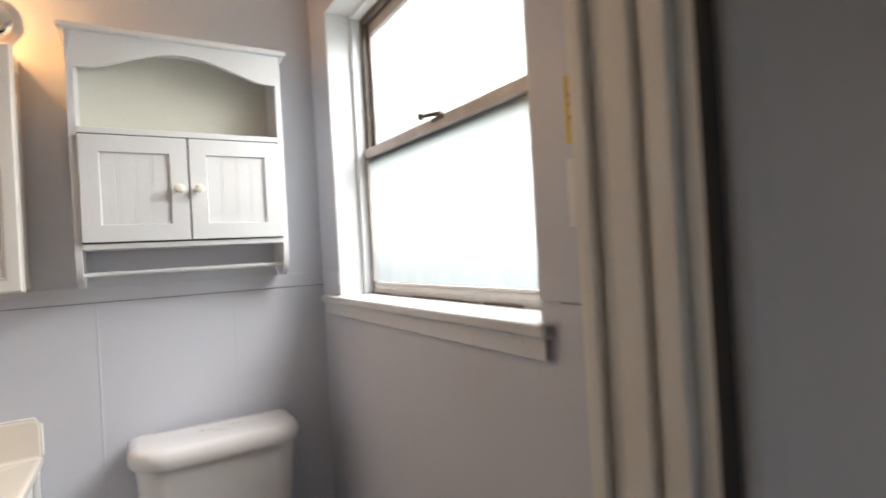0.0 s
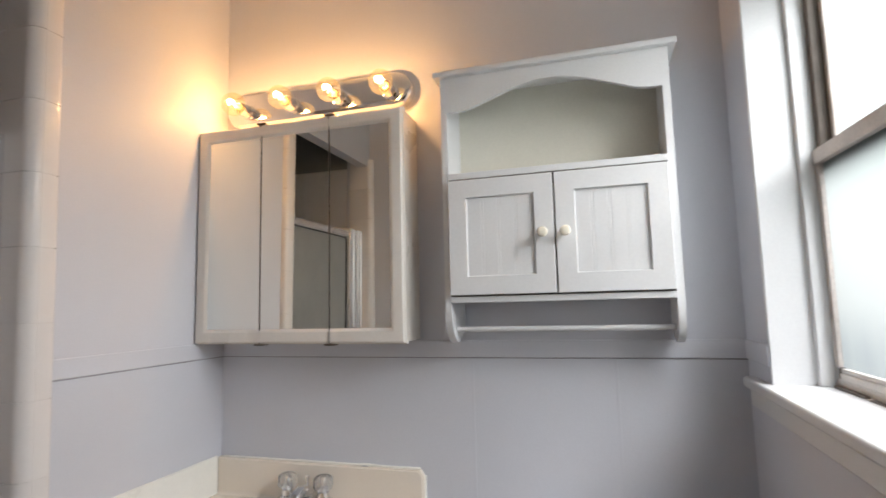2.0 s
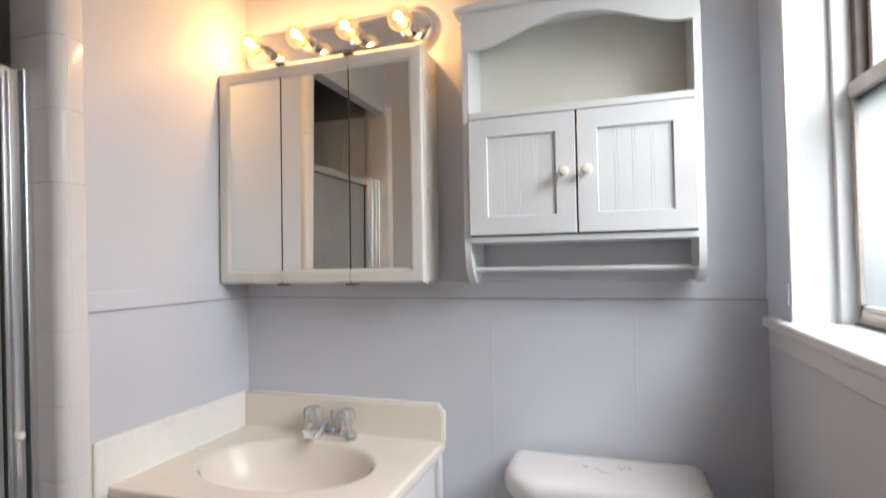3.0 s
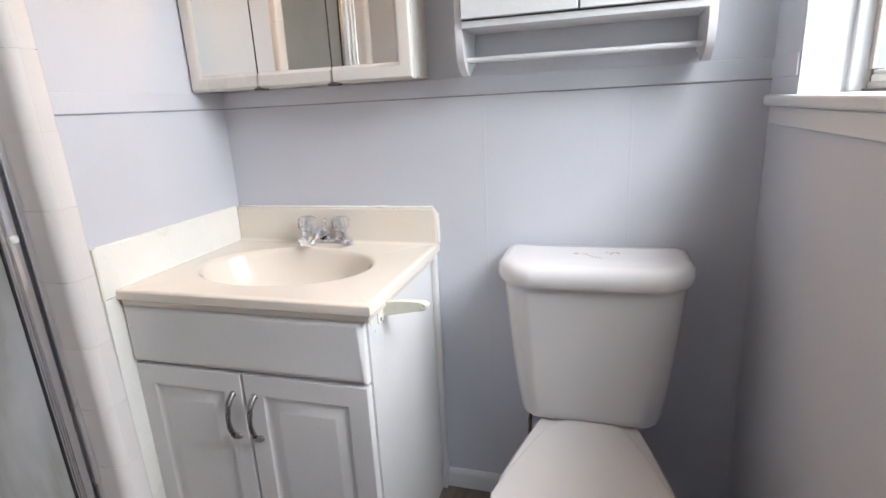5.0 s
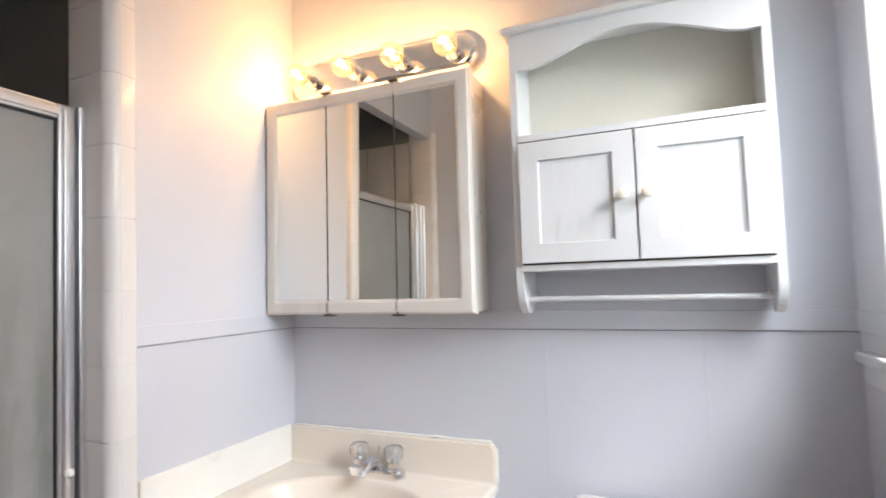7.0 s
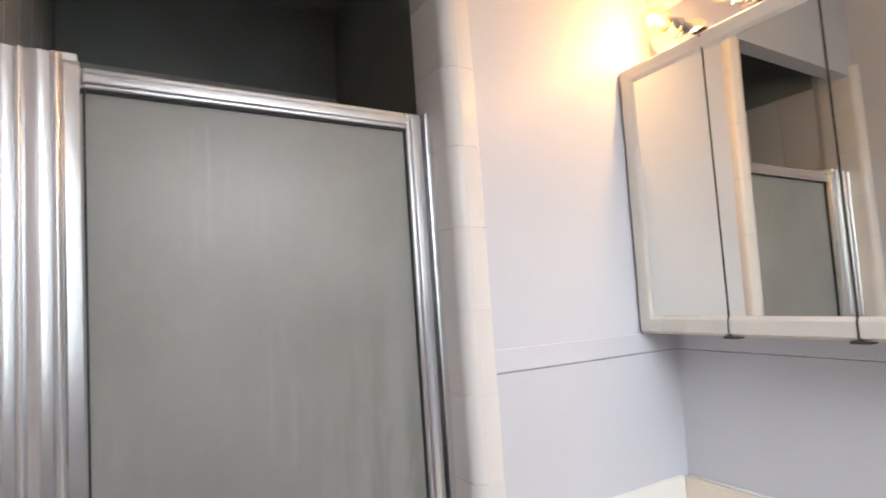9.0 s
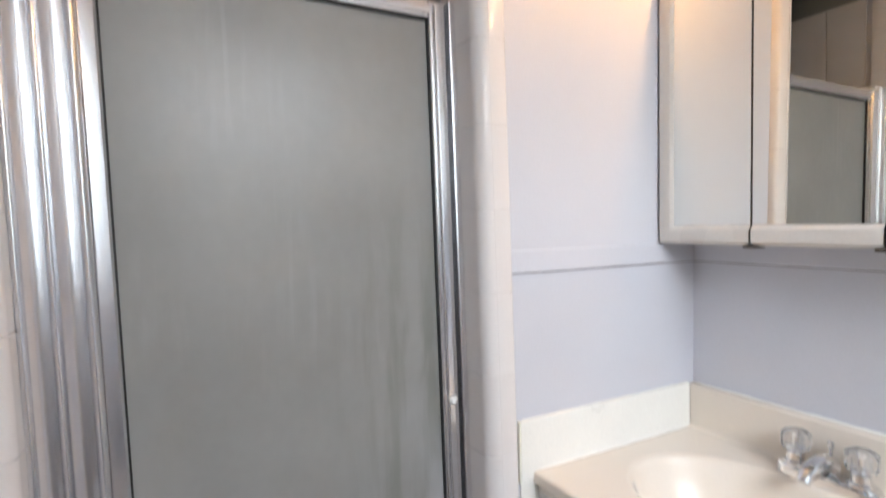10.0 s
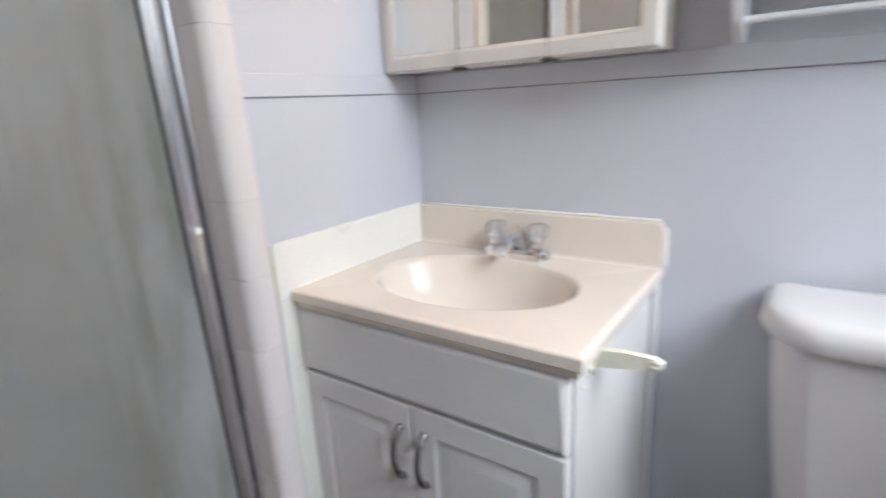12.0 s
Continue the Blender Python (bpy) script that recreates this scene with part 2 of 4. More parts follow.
soap_scum(SHOWERGLASS, (0.60, 0.60, 0.60), (0.66, 0.66, 0.70))
FILAMENT = glowing("hot_filament", (1.0, 0.72, 0.36), 90.0)


# ---- mesh helpers ----
def box(bm, lo, hi, bevel=0.0, seg=2):
    r = bmesh.ops.create_cube(bm, size=1.0)
    vs = r["verts"]
    c = [(a + b) / 2 for a, b in zip(lo, hi)]
    s = [abs(b - a) for a, b in zip(lo, hi)]
    for v in vs:
        v.co = Vector([c[i] + v.co[i] * s[i] for i in range(3)])
    if bevel:
        es = list({e for v in vs for e in v.link_edges})
        bmesh.ops.bevel(bm, geom=es, offset=min(bevel, min(s) * 0.49), segments=seg, profile=0.5, affect="EDGES")
    return bm


def boxed(lo, hi, bevel=0.0, seg=2):
    return box(bmesh.new(), lo, hi, bevel, seg)


def prism(bm, pts, axis, a, b):
    """A polygon of two coordinates, drawn out along an axis from a to b."""
    def at(p, h):
        q = list(p)
        q.insert("xyz".index(axis), h)
        return Vector(q)
    one = [bm.verts.new(at(p, a)) for p in pts]
    two = [bm.verts.new(at(p, b)) for p in pts]
    bm.faces.new(one)
    bm.faces.new(two[::-1])
    k = len(pts)
    for i in range(k):
        bm.faces.new((one[i], one[(i + 1) % k], two[(i + 1) % k], two[i]))
    bmesh.ops.recalc_face_normals(bm, faces=bm.faces)
    return bm


def skin(bm, rings, closed=True, cap=(True, True)):
    """Joins rings of points, each with the same number, into one surface."""
    vv = [[bm.verts.new(p) for p in ring] for ring in rings]
    k = len(rings[0])
    for r0, r1 in zip(vv, vv[1:]):
        for i in range(k if closed else k - 1):
            bm.faces.new((r0[i], r0[(i + 1) % k], r1[(i + 1) % k], r1[i]))
    if cap[0]:
        bm.faces.new(vv[0][::-1])
    if cap[1]:
        bm.faces.new(vv[-1])
    bmesh.ops.recalc_face_normals(bm, faces=bm.faces)
    return bm


def lathe(bm, centre, axis, profile, k=24):
    """profile: (radius, distance along the axis)."""
    axis = Vector(axis).normalized()
    u = axis.orthogonal().normalized()
    w = axis.cross(u)
    rings = []
    for r, h in profile:
        rings.append([Vector(centre) + axis * h + (u * math.cos(2 * math.pi * i / k) + w * math.sin(2 * math.pi * i / k)) * max(r, 1e-5) for i in range(k)])
    return skin(bm, rings)


def tube(bm, pts, r, k=10):
    pts = [Vector(p) for p in pts]
    rings = []
    for i, p in enumerate(pts):
        d = (pts[min(i + 1, len(pts) - 1)] - pts[max(i - 1, 0)]).normalized()
        ref = Vector((0, 0, 1)) if abs(d.z) < 0.9 else Vector((1, 0, 0))
        u = d.cross(ref).normalized()
        w = d.cross(u)
        rr = r[i] if isinstance(r, (list, tuple)) else r
        rings.append([p + (u * math.cos(2 * math.pi * j / k) + w * math.sin(2 * math.pi * j / k)) * rr for j in range(k)])
    return skin(bm, rings)


def panel(bm, x0, x1, z0, z1, y, steps, back):
    """A front that faces -y: nested rectangles, each (inset, height above y), and a body back to y = back."""
    rings = [[(x0, back, z0), (x1, back, z0), (x1, back, z1), (x0, back, z1)]]
    for inset, up in steps:
        rings.append([(x0 + inset, y - up, z0 + inset), (x1 - inset, y - up, z0 + inset), (x1 - inset, y - up, z1 - inset), (x0 + inset, y - up, z1 - inset)])
    return skin(bm, rings)


def rounded(cx, cy, hx, hy, r, z, k=6):
    """Ring of a rounded rectangle at height z."""
    out = []
    for qx, qy, a0 in ((1, 1, 0), (-1, 1, 90), (-1, -1, 180), (1, -1, 270)):
        for i in range(k + 1):
            a = radians(a0 + 90 * i / k)
            out.append((cx + qx * (hx - r) + r * math.cos(a), cy + qy * (hy - r) + r * math.sin(a), z))
    return out


def even(ob):
    """Shading that keeps broad faces flat beside their rounded edges."""
    m = ob.modifiers.new("even", "WEIGHTED_NORMAL")
    m.keep_sharp = True
    return ob


def finish(bm, name, mat):
    bmesh.ops.recalc_face_normals(bm, faces=bm.faces)
    for f in bm.faces:
        f.smooth = True
    for e in bm.edges:
        if len(e.link_faces) == 2 and e.calc_face_angle(0) > radians(38):
            e.smooth = False
    me = bpy.data.meshes.new(name)
    bm.to_mesh(me)
    bm.free()
    if mat:
        me.materials.append(mat)
    return me


BASE = {}


def thing(name, base, label, category, group="", kind=""):
    ob = new(name)
    ob.location = base
    ob.empty_display_size = 0.05
    BASE[ob.name] = Vector(base)
    return tagged(ob, label, category, group, kind)


def part(name, bm, mat, parent, label=""):
    base = BASE[parent.name]
    bmesh.ops.translate(bm, vec=-base, verts=bm.verts)
    ob = new(name, finish(bm, name, mat))
    ob.parent = parent
    even(ob)
    BASE[ob.name] = base
    return tagged(ob, label)


def solid(name, bm, mat, label, category, group="", kind=""):
    """A thing of one mesh, its origin at its base."""
    xs = [v.co for v in bm.verts]
    base = Vector((sum(c.x for c in xs) / len(xs), sum(c.y for c in xs) / len(xs), min(c.z for c in xs)))
    bmesh.ops.translate(bm, vec=-base, verts=bm.verts)
    ob = new(name, finish(bm, name, mat))
    ob.location = base
    even(ob)
    BASE[ob.name] = base
    return tagged(ob, label, category, group, kind)


# ---- structure ----
XR = 1.43          # face of the window wall
YF = -1.335        # face of the door wall
WT = 0.145         # thickness of the door wall
TOP = 2.36         # ceiling
TILETOP = 2.05     # head of the shower opening
OP0, OP1 = -0.604, -1.306   # wall ends beside the shower opening
LEAN = 0.022       # the shower opening is out of plumb by this much a metre


def leaning(bm, only=None):
    for v in bm.verts:
        if only is None or min(abs(v.co.y - y) for y in only) < 1e-4:
            v.co.y += (1.55 - v.co.z) * LEAN
    return bm



def structure(name, bm, mat, label, category):
    return solid(name, bm, mat, label, category, kind="structure")


structure("floor", boxed((-0.12, YF - WT, -0.1), (XR + 0.14, 0.12, 0.0)), FLOORING, "brown wood-look vinyl floor", "floor")
structure("ceiling", boxed((-0.12, YF - WT, TOP), (XR + 0.14, 0.12, TOP + 0.08)), CEIL, "plain white painted ceiling", "ceiling")
structure("wall_back", boxed((-0.12, 0.0, 0.0), (XR + 0.14, 0.12, TOP)), WALL, "lavender grey painted panel wall behind the vanity", "wall")

bm = bmesh.new()
box(bm, (-0.12, OP0, 0), (0, 0, TOP))
box(bm, (-0.055, OP1, TILETOP), (0, OP0, TOP))
box(bm, (-0.12, YF - WT, 0), (0, OP1, TOP))
wall_left = structure("wall_left", leaning(bm, (OP0, OP1)), WALL, "lavender grey painted wall with a shower opening", "wall")

WY0, WY1, WZ0, WZ1 = -0.168, -1.122, 1.135, 2.055
bm = bmesh.new()
box(bm, (XR, WY0, 0), (XR + 0.14, 0, TOP))
box(bm, (XR, YF - WT, 0), (XR + 0.14, WY1, TOP))
box(bm, (XR, WY1, 0), (XR + 0.14, WY0, WZ0))
box(bm, (XR, WY1, WZ1), (XR + 0.14, WY0, TOP))
structure("wall_right", bm, WALL, "lavender grey painted wall with a frosted window", "wall")

DX0, DX1, DZ = 0.60, 1.338, 2.05
bm = bmesh.new()
box(bm, (0.0, YF - WT, 0), (DX0, YF, TOP))
box(bm, (DX1, YF - WT, 0), (XR, YF, TOP))
box(bm, (DX0, YF - WT, DZ), (DX1, YF, TOP))
structure("wall_front", bm, WALL, "lavender grey painted wall with the doorway", "wall")

# panel joint batten round the room, and the faint seams of the boards below
for nm, lo, hi in (("trim", (0.0, -0.005, 1.194), (XR, 0.0, 1.238)), ("trim", (0.0, -0.545, 1.194), (0.005, -0.005, 1.238)),
                   ("trim", (XR - 0.005, WY0, 1.194), (XR, -0.005, 1.238)), ("trim", (XR - 0.005, YF, 1.194), (XR, WY1 + 0.0, 1.238))):
    structure(nm, boxed(lo, hi, 0.0015, 1), WALL, "flat painted batten over the wall panel joint", "trim")
structure("trim", boxed((0.0, YF, 1.194), (0.532, YF + 0.005, 1.238), 0.0015, 1), WALL, "flat painted batten over the wall panel joint", "trim")
structure("trim", boxed((0.0, YF, 1.191), (0.532, YF + 0.0012, 1.194)), JOINTSHADE, "grey strip for the joint and its shadow line under the wall batten", "trim")
# thin grey strips paint the shadow groove at the joint below the battens
for nm, lo, hi in (("trim", (0.0, -0.0012, 1.191), (XR, 0.0, 1.194)), ("trim", (0.0, -0.545, 1.191), (0.0012, -0.0012, 1.194)),
                   ("trim", (XR - 0.0012, YF, 1.191), (XR, -1.168, 1.194))):
    structure(nm, boxed(lo, hi), JOINTSHADE, "grey strip for the joint and its shadow line under the wall batten", "trim")
for x in (0.781, 1.142):
    structure("trim", boxed((x - 0.003, -0.0008, 0.07), (x + 0.003, 0.0, 1.187), 0.0004, 1), WALL, "faint painted seam between wall boards", "trim")
structure("baseboard", prism(bmesh.new(), [(0, 0), (-0.013, 0), (-0.013, 0.045), (-0.008, 0.058), (-0.003, 0.062), (0, 0.062)], "x", 0.632, XR),
          TRIM, "low white painted baseboard", "baseboard")
structure("baseboard", prism(bmesh.new(), [(XR, 0), (XR - 0.013, 0), (XR - 0.013, 0.045), (XR - 0.008, 0.058), (XR - 0.003, 0.062), (XR, 0.062)], "y", YF, -0.013),
          TRIM, "low white painted baseboard", "baseboard")

# doorway: jambs, stops and casings
for side, x, s in (("right", 1.318, 1), ("left", 0.62, -1)):
    jamb = thing("door_frame", (x, YF, 0), "aged cream painted door jamb with moulded casings", "door frame", kind="structure")
    part("jamb", boxed(*[tuple(sorted(p)[i] for p in zip((x, YF - WT, 0), (x + 0.02 * s, YF, DZ))) for i in (0, 1)]), CASING, jamb)
    a, b = sorted((x - 0.012 * s, x))
    for y0, y1 in ((-0.023, -0.001), (-0.085, -0.05), (-0.126, -0.096)):
        part("stop", boxed((a, YF + y0, 0), (b, YF + y1, DZ - 0.02), 0.005, 3), CASING, jamb)
    w = 0.085 * s
    prof = [(x, YF), (x, YF + 0.012), (x + 0.1 * w, YF + 0.019), (x + 0.25 * w, YF + 0.02), (x + 0.4 * w, YF + 0.014), (x + 0.7 * w, YF + 0.017), (x + 0.9 * w, YF + 0.018), (x + w, YF + 0.012), (x + w, YF)]
    part("casing", prism(bmesh.new(), prof, "z", 0, DZ + 0.06), CASING, jamb)
    yo = YF - WT
    prof = [(x + 0.026 * s + (p[0] - x) * 0.69, yo - (p[1] - YF)) for p in prof]
    part("casing", prism(bmesh.new(), prof, "z", 0, DZ + 0.06), HALLPAINT, jamb, "grey painted hall casing")
    # dark strip painted in for the shadow line between jamb and hall casing
    a, b = sorted((x + 0.0005 * s, x + 0.0255 * s))
    part("joint", boxed((a, yo - 0.004, 0), (b, yo, DZ + 0.06)), GAP, jamb, "dark strip for the shadow line beside the casing")
head = thing("door_frame", (0.98, YF, DZ), "aged cream painted head of the door frame", "door frame", kind="structure")
part("jamb", boxed((0.64 - 0.02, YF - WT, DZ - 0.02), (1.318, YF, DZ)), CASING, head)
part("casing", boxed((0.621, YF, DZ - 0.02), (1.317, YF + 0.019, DZ + 0.06), 0.006), CASING, head)
part("casing", boxed((0.621, YF - WT - 0.019, DZ - 0.02), (1.317, YF - WT, DZ + 0.06), 0.006), CASING, head)

# hall outside the doorway
yo = YF - WT
bm = bmesh.new()
box(bm, (-0.12, yo - 0.012, 0), (0.535, yo, 2.45))
box(bm, (1.403, yo - 0.012, 0), (2.5, yo, 2.45))
box(bm, (0.535, yo - 0.012, DZ + 0.06), (1.403, yo, 2.45))
structure("wall_hall_near", bm, HALLPAINT, "grey painted hall wall round the doorway", "wall")
structure("floor_hall", boxed((-0.12, -3.1, -0.1), (2.5, YF - WT, 0.0)), FLOORING, "brown wood-look vinyl hall floor", "floor")
# unseen far wall; its opening is added to let sky light brighten the hall
bm = bmesh.new()
box(bm, (-0.12, -3.1, 0), (0.8, -3.0, 2.45))
box(bm, (2.2, -3.1, 0), (2.5, -3.0, 2.45))
box(bm, (0.8, -3.1, 0), (2.2, -3.0, 0.8))
box(bm, (0.8, -3.1, 2.15), (2.2, -3.0, 2.45))
structure("wall_hall_far", bm, HALLPAINT, "grey painted hall wall", "wall")
structure("wall_hall_west", boxed((-0.22, -3.1, 0), (-0.12, yo, 2.45)), HALLPAINT, "grey painted hall wall", "wall")
structure("wall_hall_east", boxed((2.5, -3.1, 0), (2.6, yo, 2.45)), HALLPAINT, "grey painted hall wall", "wall")
structure("ceiling_hall", boxed((-0.12, -3.1, 2.45), (2.5, yo, 2.53)), CEIL, "plain hall ceiling", "ceiling")

# shower stall behind the left wall
SX, SY0, SY1 = -0.88, -0.52, OP1 - 0.012
structure("floor_shower", boxed((SX, SY1, 0.0), (-0.12, SY0, 0.04)), GROUT, "pale shower floor", "floor")
structure("shower_curb", boxed((-0.12, OP1, 0.0), (0.0, OP0, 0.12), 0.01), TILE, "beige tiled shower curb", "curb")
wall_stall = structure("wall_stall_back", boxed((SX - 0.1, SY1 - 0.1, 0), (SX, SY0 + 0.1, TILETOP)), GROUT, "beige tiled back wall of the shower stall", "wall")
FARTOP = 1.59
wall_stall_far = structure("wall_stall_far", boxed((SX, SY0, 0), (-0.12, SY0 + 0.1, FARTOP)), GROUT, "beige tiled side wall of the shower stall", "wall")
wall_stall_near = structure("wall_stall_near", boxed((SX, SY1 - 0.1, 0), (-0.12, SY1, TILETOP)), GROUT, "beige tiled side wall of the shower stall", "wall")
# paint above the tiles carries the shade behind the opening's head
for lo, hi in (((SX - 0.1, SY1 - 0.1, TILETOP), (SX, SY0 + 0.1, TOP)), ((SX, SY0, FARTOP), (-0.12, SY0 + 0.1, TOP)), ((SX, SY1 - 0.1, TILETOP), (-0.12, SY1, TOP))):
    structure("wall_stall_upper", boxed(lo, hi), SHADEPAINT, "grey painted wall above the shower tiles, darkened for the stall's shade", "wall")
structure("ceiling_stall", boxed((SX - 0.1, SY1 - 0.1, TOP - 0.012), (-0.057, SY0 + 0.1, TOP - 0.002)), SHADEPAINT, "grey painted shower ceiling, darkened for the stall's shade", "ceiling")


# ---- window ----
win = thing("window_1", (XR + 0.11, -0.645, WZ0), "two-sash window with frosted panes and worn metal frame", "window", kind="structure")
GX = 1.538
stool = boxed((1.405, -1.148, 1.138), (GX + 0.02, -0.045, 1.16), 0.006, 3)
part("window_sill", stool, TRIM, win, "white gloss painted window stool")
# grey patches paint the shadow on the ends of stool and apron
part("stool_end", boxed((1.412, -1.151, 1.141), (XR - 0.001, -1.1482, 1.157), 0.001, 1), JOINTSHADE, win, "grey patch for the shadow on the stool end")
part("apron_end", boxed((XR - 0.012, -1.1428, 1.104), (XR - 0.001, -1.1402, 1.135), 0.001, 1), JOINTSHADE, win, "grey patch for the shadow on the apron end")
part("apron", boxed((XR - 0.013, -1.14, 1.1), (XR, -0.055, 1.1375), 0.002, 1), TRIM, win, "white painted apron board")
bm = bmesh.new()
box(bm, (XR + 0.001, WY0 - 0.004, 1.16), (GX - 0.03, WY0, WZ1 - 0.0))
box(bm, (XR + 0.001, WY1, 1.16), (GX - 0.03, WY1 + 0.004, WZ1 - 0.0))
box(bm, (XR + 0.001, WY1 + 0.004, WZ1 - 0.004), (GX - 0.03, WY0 - 0.004, WZ1))
part("reveal", bm, TRIM, win, "white painted window reveal")
bm = bmesh.new()
box(bm, (GX - 0.03, WY0 - 0.016, 1.16), (GX + 0.05, WY0, WZ1), 0.002, 1)
box(bm, (GX - 0.03, WY1, 1.16), (GX + 0.05, WY1 + 0.016, WZ1), 0.002, 1)
box(bm, (GX - 0.03, WY1 + 0.016, WZ1 - 0.016), (GX + 0.05, WY0 - 0.016, WZ1), 0.002, 1)
part("window_frame", bm, TRIM, win, "white painted inner stop of the window")
random.seed(11)
bm = bmesh.new()
zs = [1.24 + 0.018 * i for i in range(46)]
ws = [0.001 + 0.006 * max(0.0, noise.noise((3.1, z * 9.0, 0.4))) + random.uniform(0, 0.0012) for z in zs]
prism(bm, [(WY0 - 0.001, zs[0])] + [(WY0 + w, z) for z, w in zip(zs, ws)] + [(WY0 - 0.001, zs[-1])], "x", XR - 0.0007, XR + 0.002)
part("paint_edge", bm, TRIM, win, "uneven brushed edge of white paint")
bm = bmesh.new()
box(bm, (GX + 0.002, WY0 - 0.034, 1.16), (GX + 0.055, WY0 - 0.016, WZ1 - 0.016), 0.002, 1)
box(bm, (GX + 0.002, WY1 + 0.016, 1.16), (GX + 0.055, WY1 + 0.034, WZ1 - 0.016), 0.002, 1)
box(bm, (GX + 0.002, WY1 + 0.034, WZ1 - 0.034), (GX + 0.055, WY0 - 0.034, WZ1 - 0.016), 0.002, 1)
part("track", bm, SASHDARK, win, "dark dirty sash track")
RZ = 1.606


def sloping(bm):
    """The meeting rail has sunk a little towards the door side."""
    for v in bm.verts:
        if abs(v.co.z - RZ) < 0.03:
            v.co.z += (v.co.y - WY0) * 0.021
    return bm


lower = part("lower_sash", sloping(box(box(box(box(bmesh.new(),
             (GX - 0.008, WY1 + 0.017, RZ - 0.016), (GX + 0.018, WY0 - 0.017, RZ + 0.014), 0.004),
             (GX + 0.012, WY1 + 0.017, 1.176), (GX + 0.018, WY0 - 0.017, 1.194), 0.002),
             (GX - 0.004, WY0 - 0.034, 1.198), (GX + 0.018, WY0 - 0.017, RZ - 0.016), 0.002),
             (GX - 0.004, WY1 + 0.017, 1.198), (GX + 0.018, WY1 + 0.034, RZ - 0.016), 0.002)), SASH, win, "weathered grey lower sash frame")
rail_bm = box(boxed((GX - 0.004, WY1 + 0.034, 1.174), (GX + 0.012, WY0 - 0.034, 1.189), 0.004, 3), (GX - 0.001, WY1 + 0.034, 1.189), (GX + 0.012, WY0 - 0.034, 1.1965), 0.002, 2)
part("bottom_rail", rail_bm, SASHPALE, lower, "pale worn bottom rail of the sash")
pane = part("pane", sloping(boxed((GX + 0.004, WY1 + 0.034, 1.198), (GX + 0.009, WY0 - 0.034, RZ - 0.016))), FROST, lower, "bright frosted glass pane")
pane.visible_shadow = False
upper = part("upper_sash", sloping(box(box(box(bmesh.new(),
             (GX + 0.022, WY1 + 0.034, RZ - 0.016), (GX + 0.042, WY0 - 0.034, RZ + 0.006), 0.003),
             (GX + 0.022, WY1 + 0.034, WZ1 - 0.072), (GX + 0.042, WY0 - 0.034, WZ1 - 0.034), 0.003),
             (GX + 0.022, WY0 - 0.05, RZ + 0.006), (GX + 0.042, WY0 - 0.034, WZ1 - 0.072), 0.003)), SASH, win, "weathered grey upper sash frame")
pane = part("pane", sloping(boxed((GX + 0.03, WY1 + 0.034, RZ + 0.006), (GX + 0.035, WY0 - 0.05, WZ1 - 0.072))), FROST, upper, "bright frosted glass pane")
pane.visible_shadow = False
bm = bmesh.new()
box(bm, (GX - 0.006, -0.70, RZ + 0.014), (GX + 0.016, -0.63, RZ + 0.024), 0.002)
lathe(bm, (GX + 0.004, -0.665, RZ + 0.022), (0, 0, 1), [(0.011, 0), (0.011, 0.01), (0.007, 0.014)], 14)
tube(bm, [(GX + 0.004, -0.665, RZ + 0.032), (GX - 0.012, -0.642, RZ + 0.031), (GX - 0.026, -0.617, RZ + 0.031)], [0.006, 0.005, 0.004], 8)
lathe(bm, (GX - 0.028, -0.615, RZ + 0.022), (0, 0, 1), [(0.004, 0), (0.008, 0.003), (0.008, 0.013), (0.004, 0.016)], 12)
bmesh.ops.translate(bm, vec=(-0.006, 0, -0.022), verts=bm.verts)
for v in bm.verts:
    v.co = Vector((v.co.x, -0.668 + (v.co.y + 0.668) * 0.8, v.co.z))
part("latch", bm, HINGE, win, "worn dark metal sash latch")
bm = bmesh.new()
random.seed(5)
y = WY0 - 0.03
while y > WY0 - 0.68:
    ln = random.uniform(0.05, 0.16)
    box(bm, (GX - 0.006 - random.uniform(0.004, 0.009), y - ln, 1.16), (GX - 0.004, y, 1.162 + random.uniform(0, 0.003)), 0.0008, 1)
    y -= ln + random.uniform(0.0, 0.02)
part("sash_foot", boxed((GX - 0.001, WY1 + 0.017, 1.16), (GX + 0.016, WY0 - 0.017, 1.1755)), SASHPALE, win, "pale worn strip under the sash")
part("debris_strip", bm, SASHDARK, win, "flaking dark caulk along the sash")
box_out = bmesh.new()
box(box_out, (XR + 0.14, WY0, WZ0), (XR + 0.2, WY0 + 0.05, WZ1))
box(box_out, (XR + 0.14, WY1 - 0.05, WZ0), (XR + 0.2, WY1, WZ1))
part("outer_casing", box_out, TRIM, win)


# ---- shower door ----
frame_post = thing("shower_frame", (-0.06, OP1, 0.12), "polished aluminium shower door frame with a fluted wall post", "shower frame")
flutes = [(-0.095, -1.2983), (-0.040, -1.2983)]


def arc(y0, y1, x, rise, k):
    """Points from y0 to y1 that swell towards the room by rise (or dip, where it is negative)."""
    return [(x + rise * math.sin(math.pi * i / k), y0 + (y1 - y0) * i / k) for i in range(k + 1)]


flutes += arc(-1.2975, -1.2865, -0.036, 0.0055, 8) + arc(-1.2855, -1.2605, -0.034, 0.0035, 12) + arc(-1.2598, -1.2482, -0.036, 0.0075, 10)
flutes += arc(-1.2475, -1.2205, -0.034, 0.0035, 12) + arc(-1.2198, -1.2068, -0.0365, 0.0065, 10) + [(-0.0365, -1.2063), (-0.095, -1.2063)]
part("fluted_post", leaning(prism(bmesh.new(), flutes, "z", 0.12, 1.71)), ALU, frame_post)
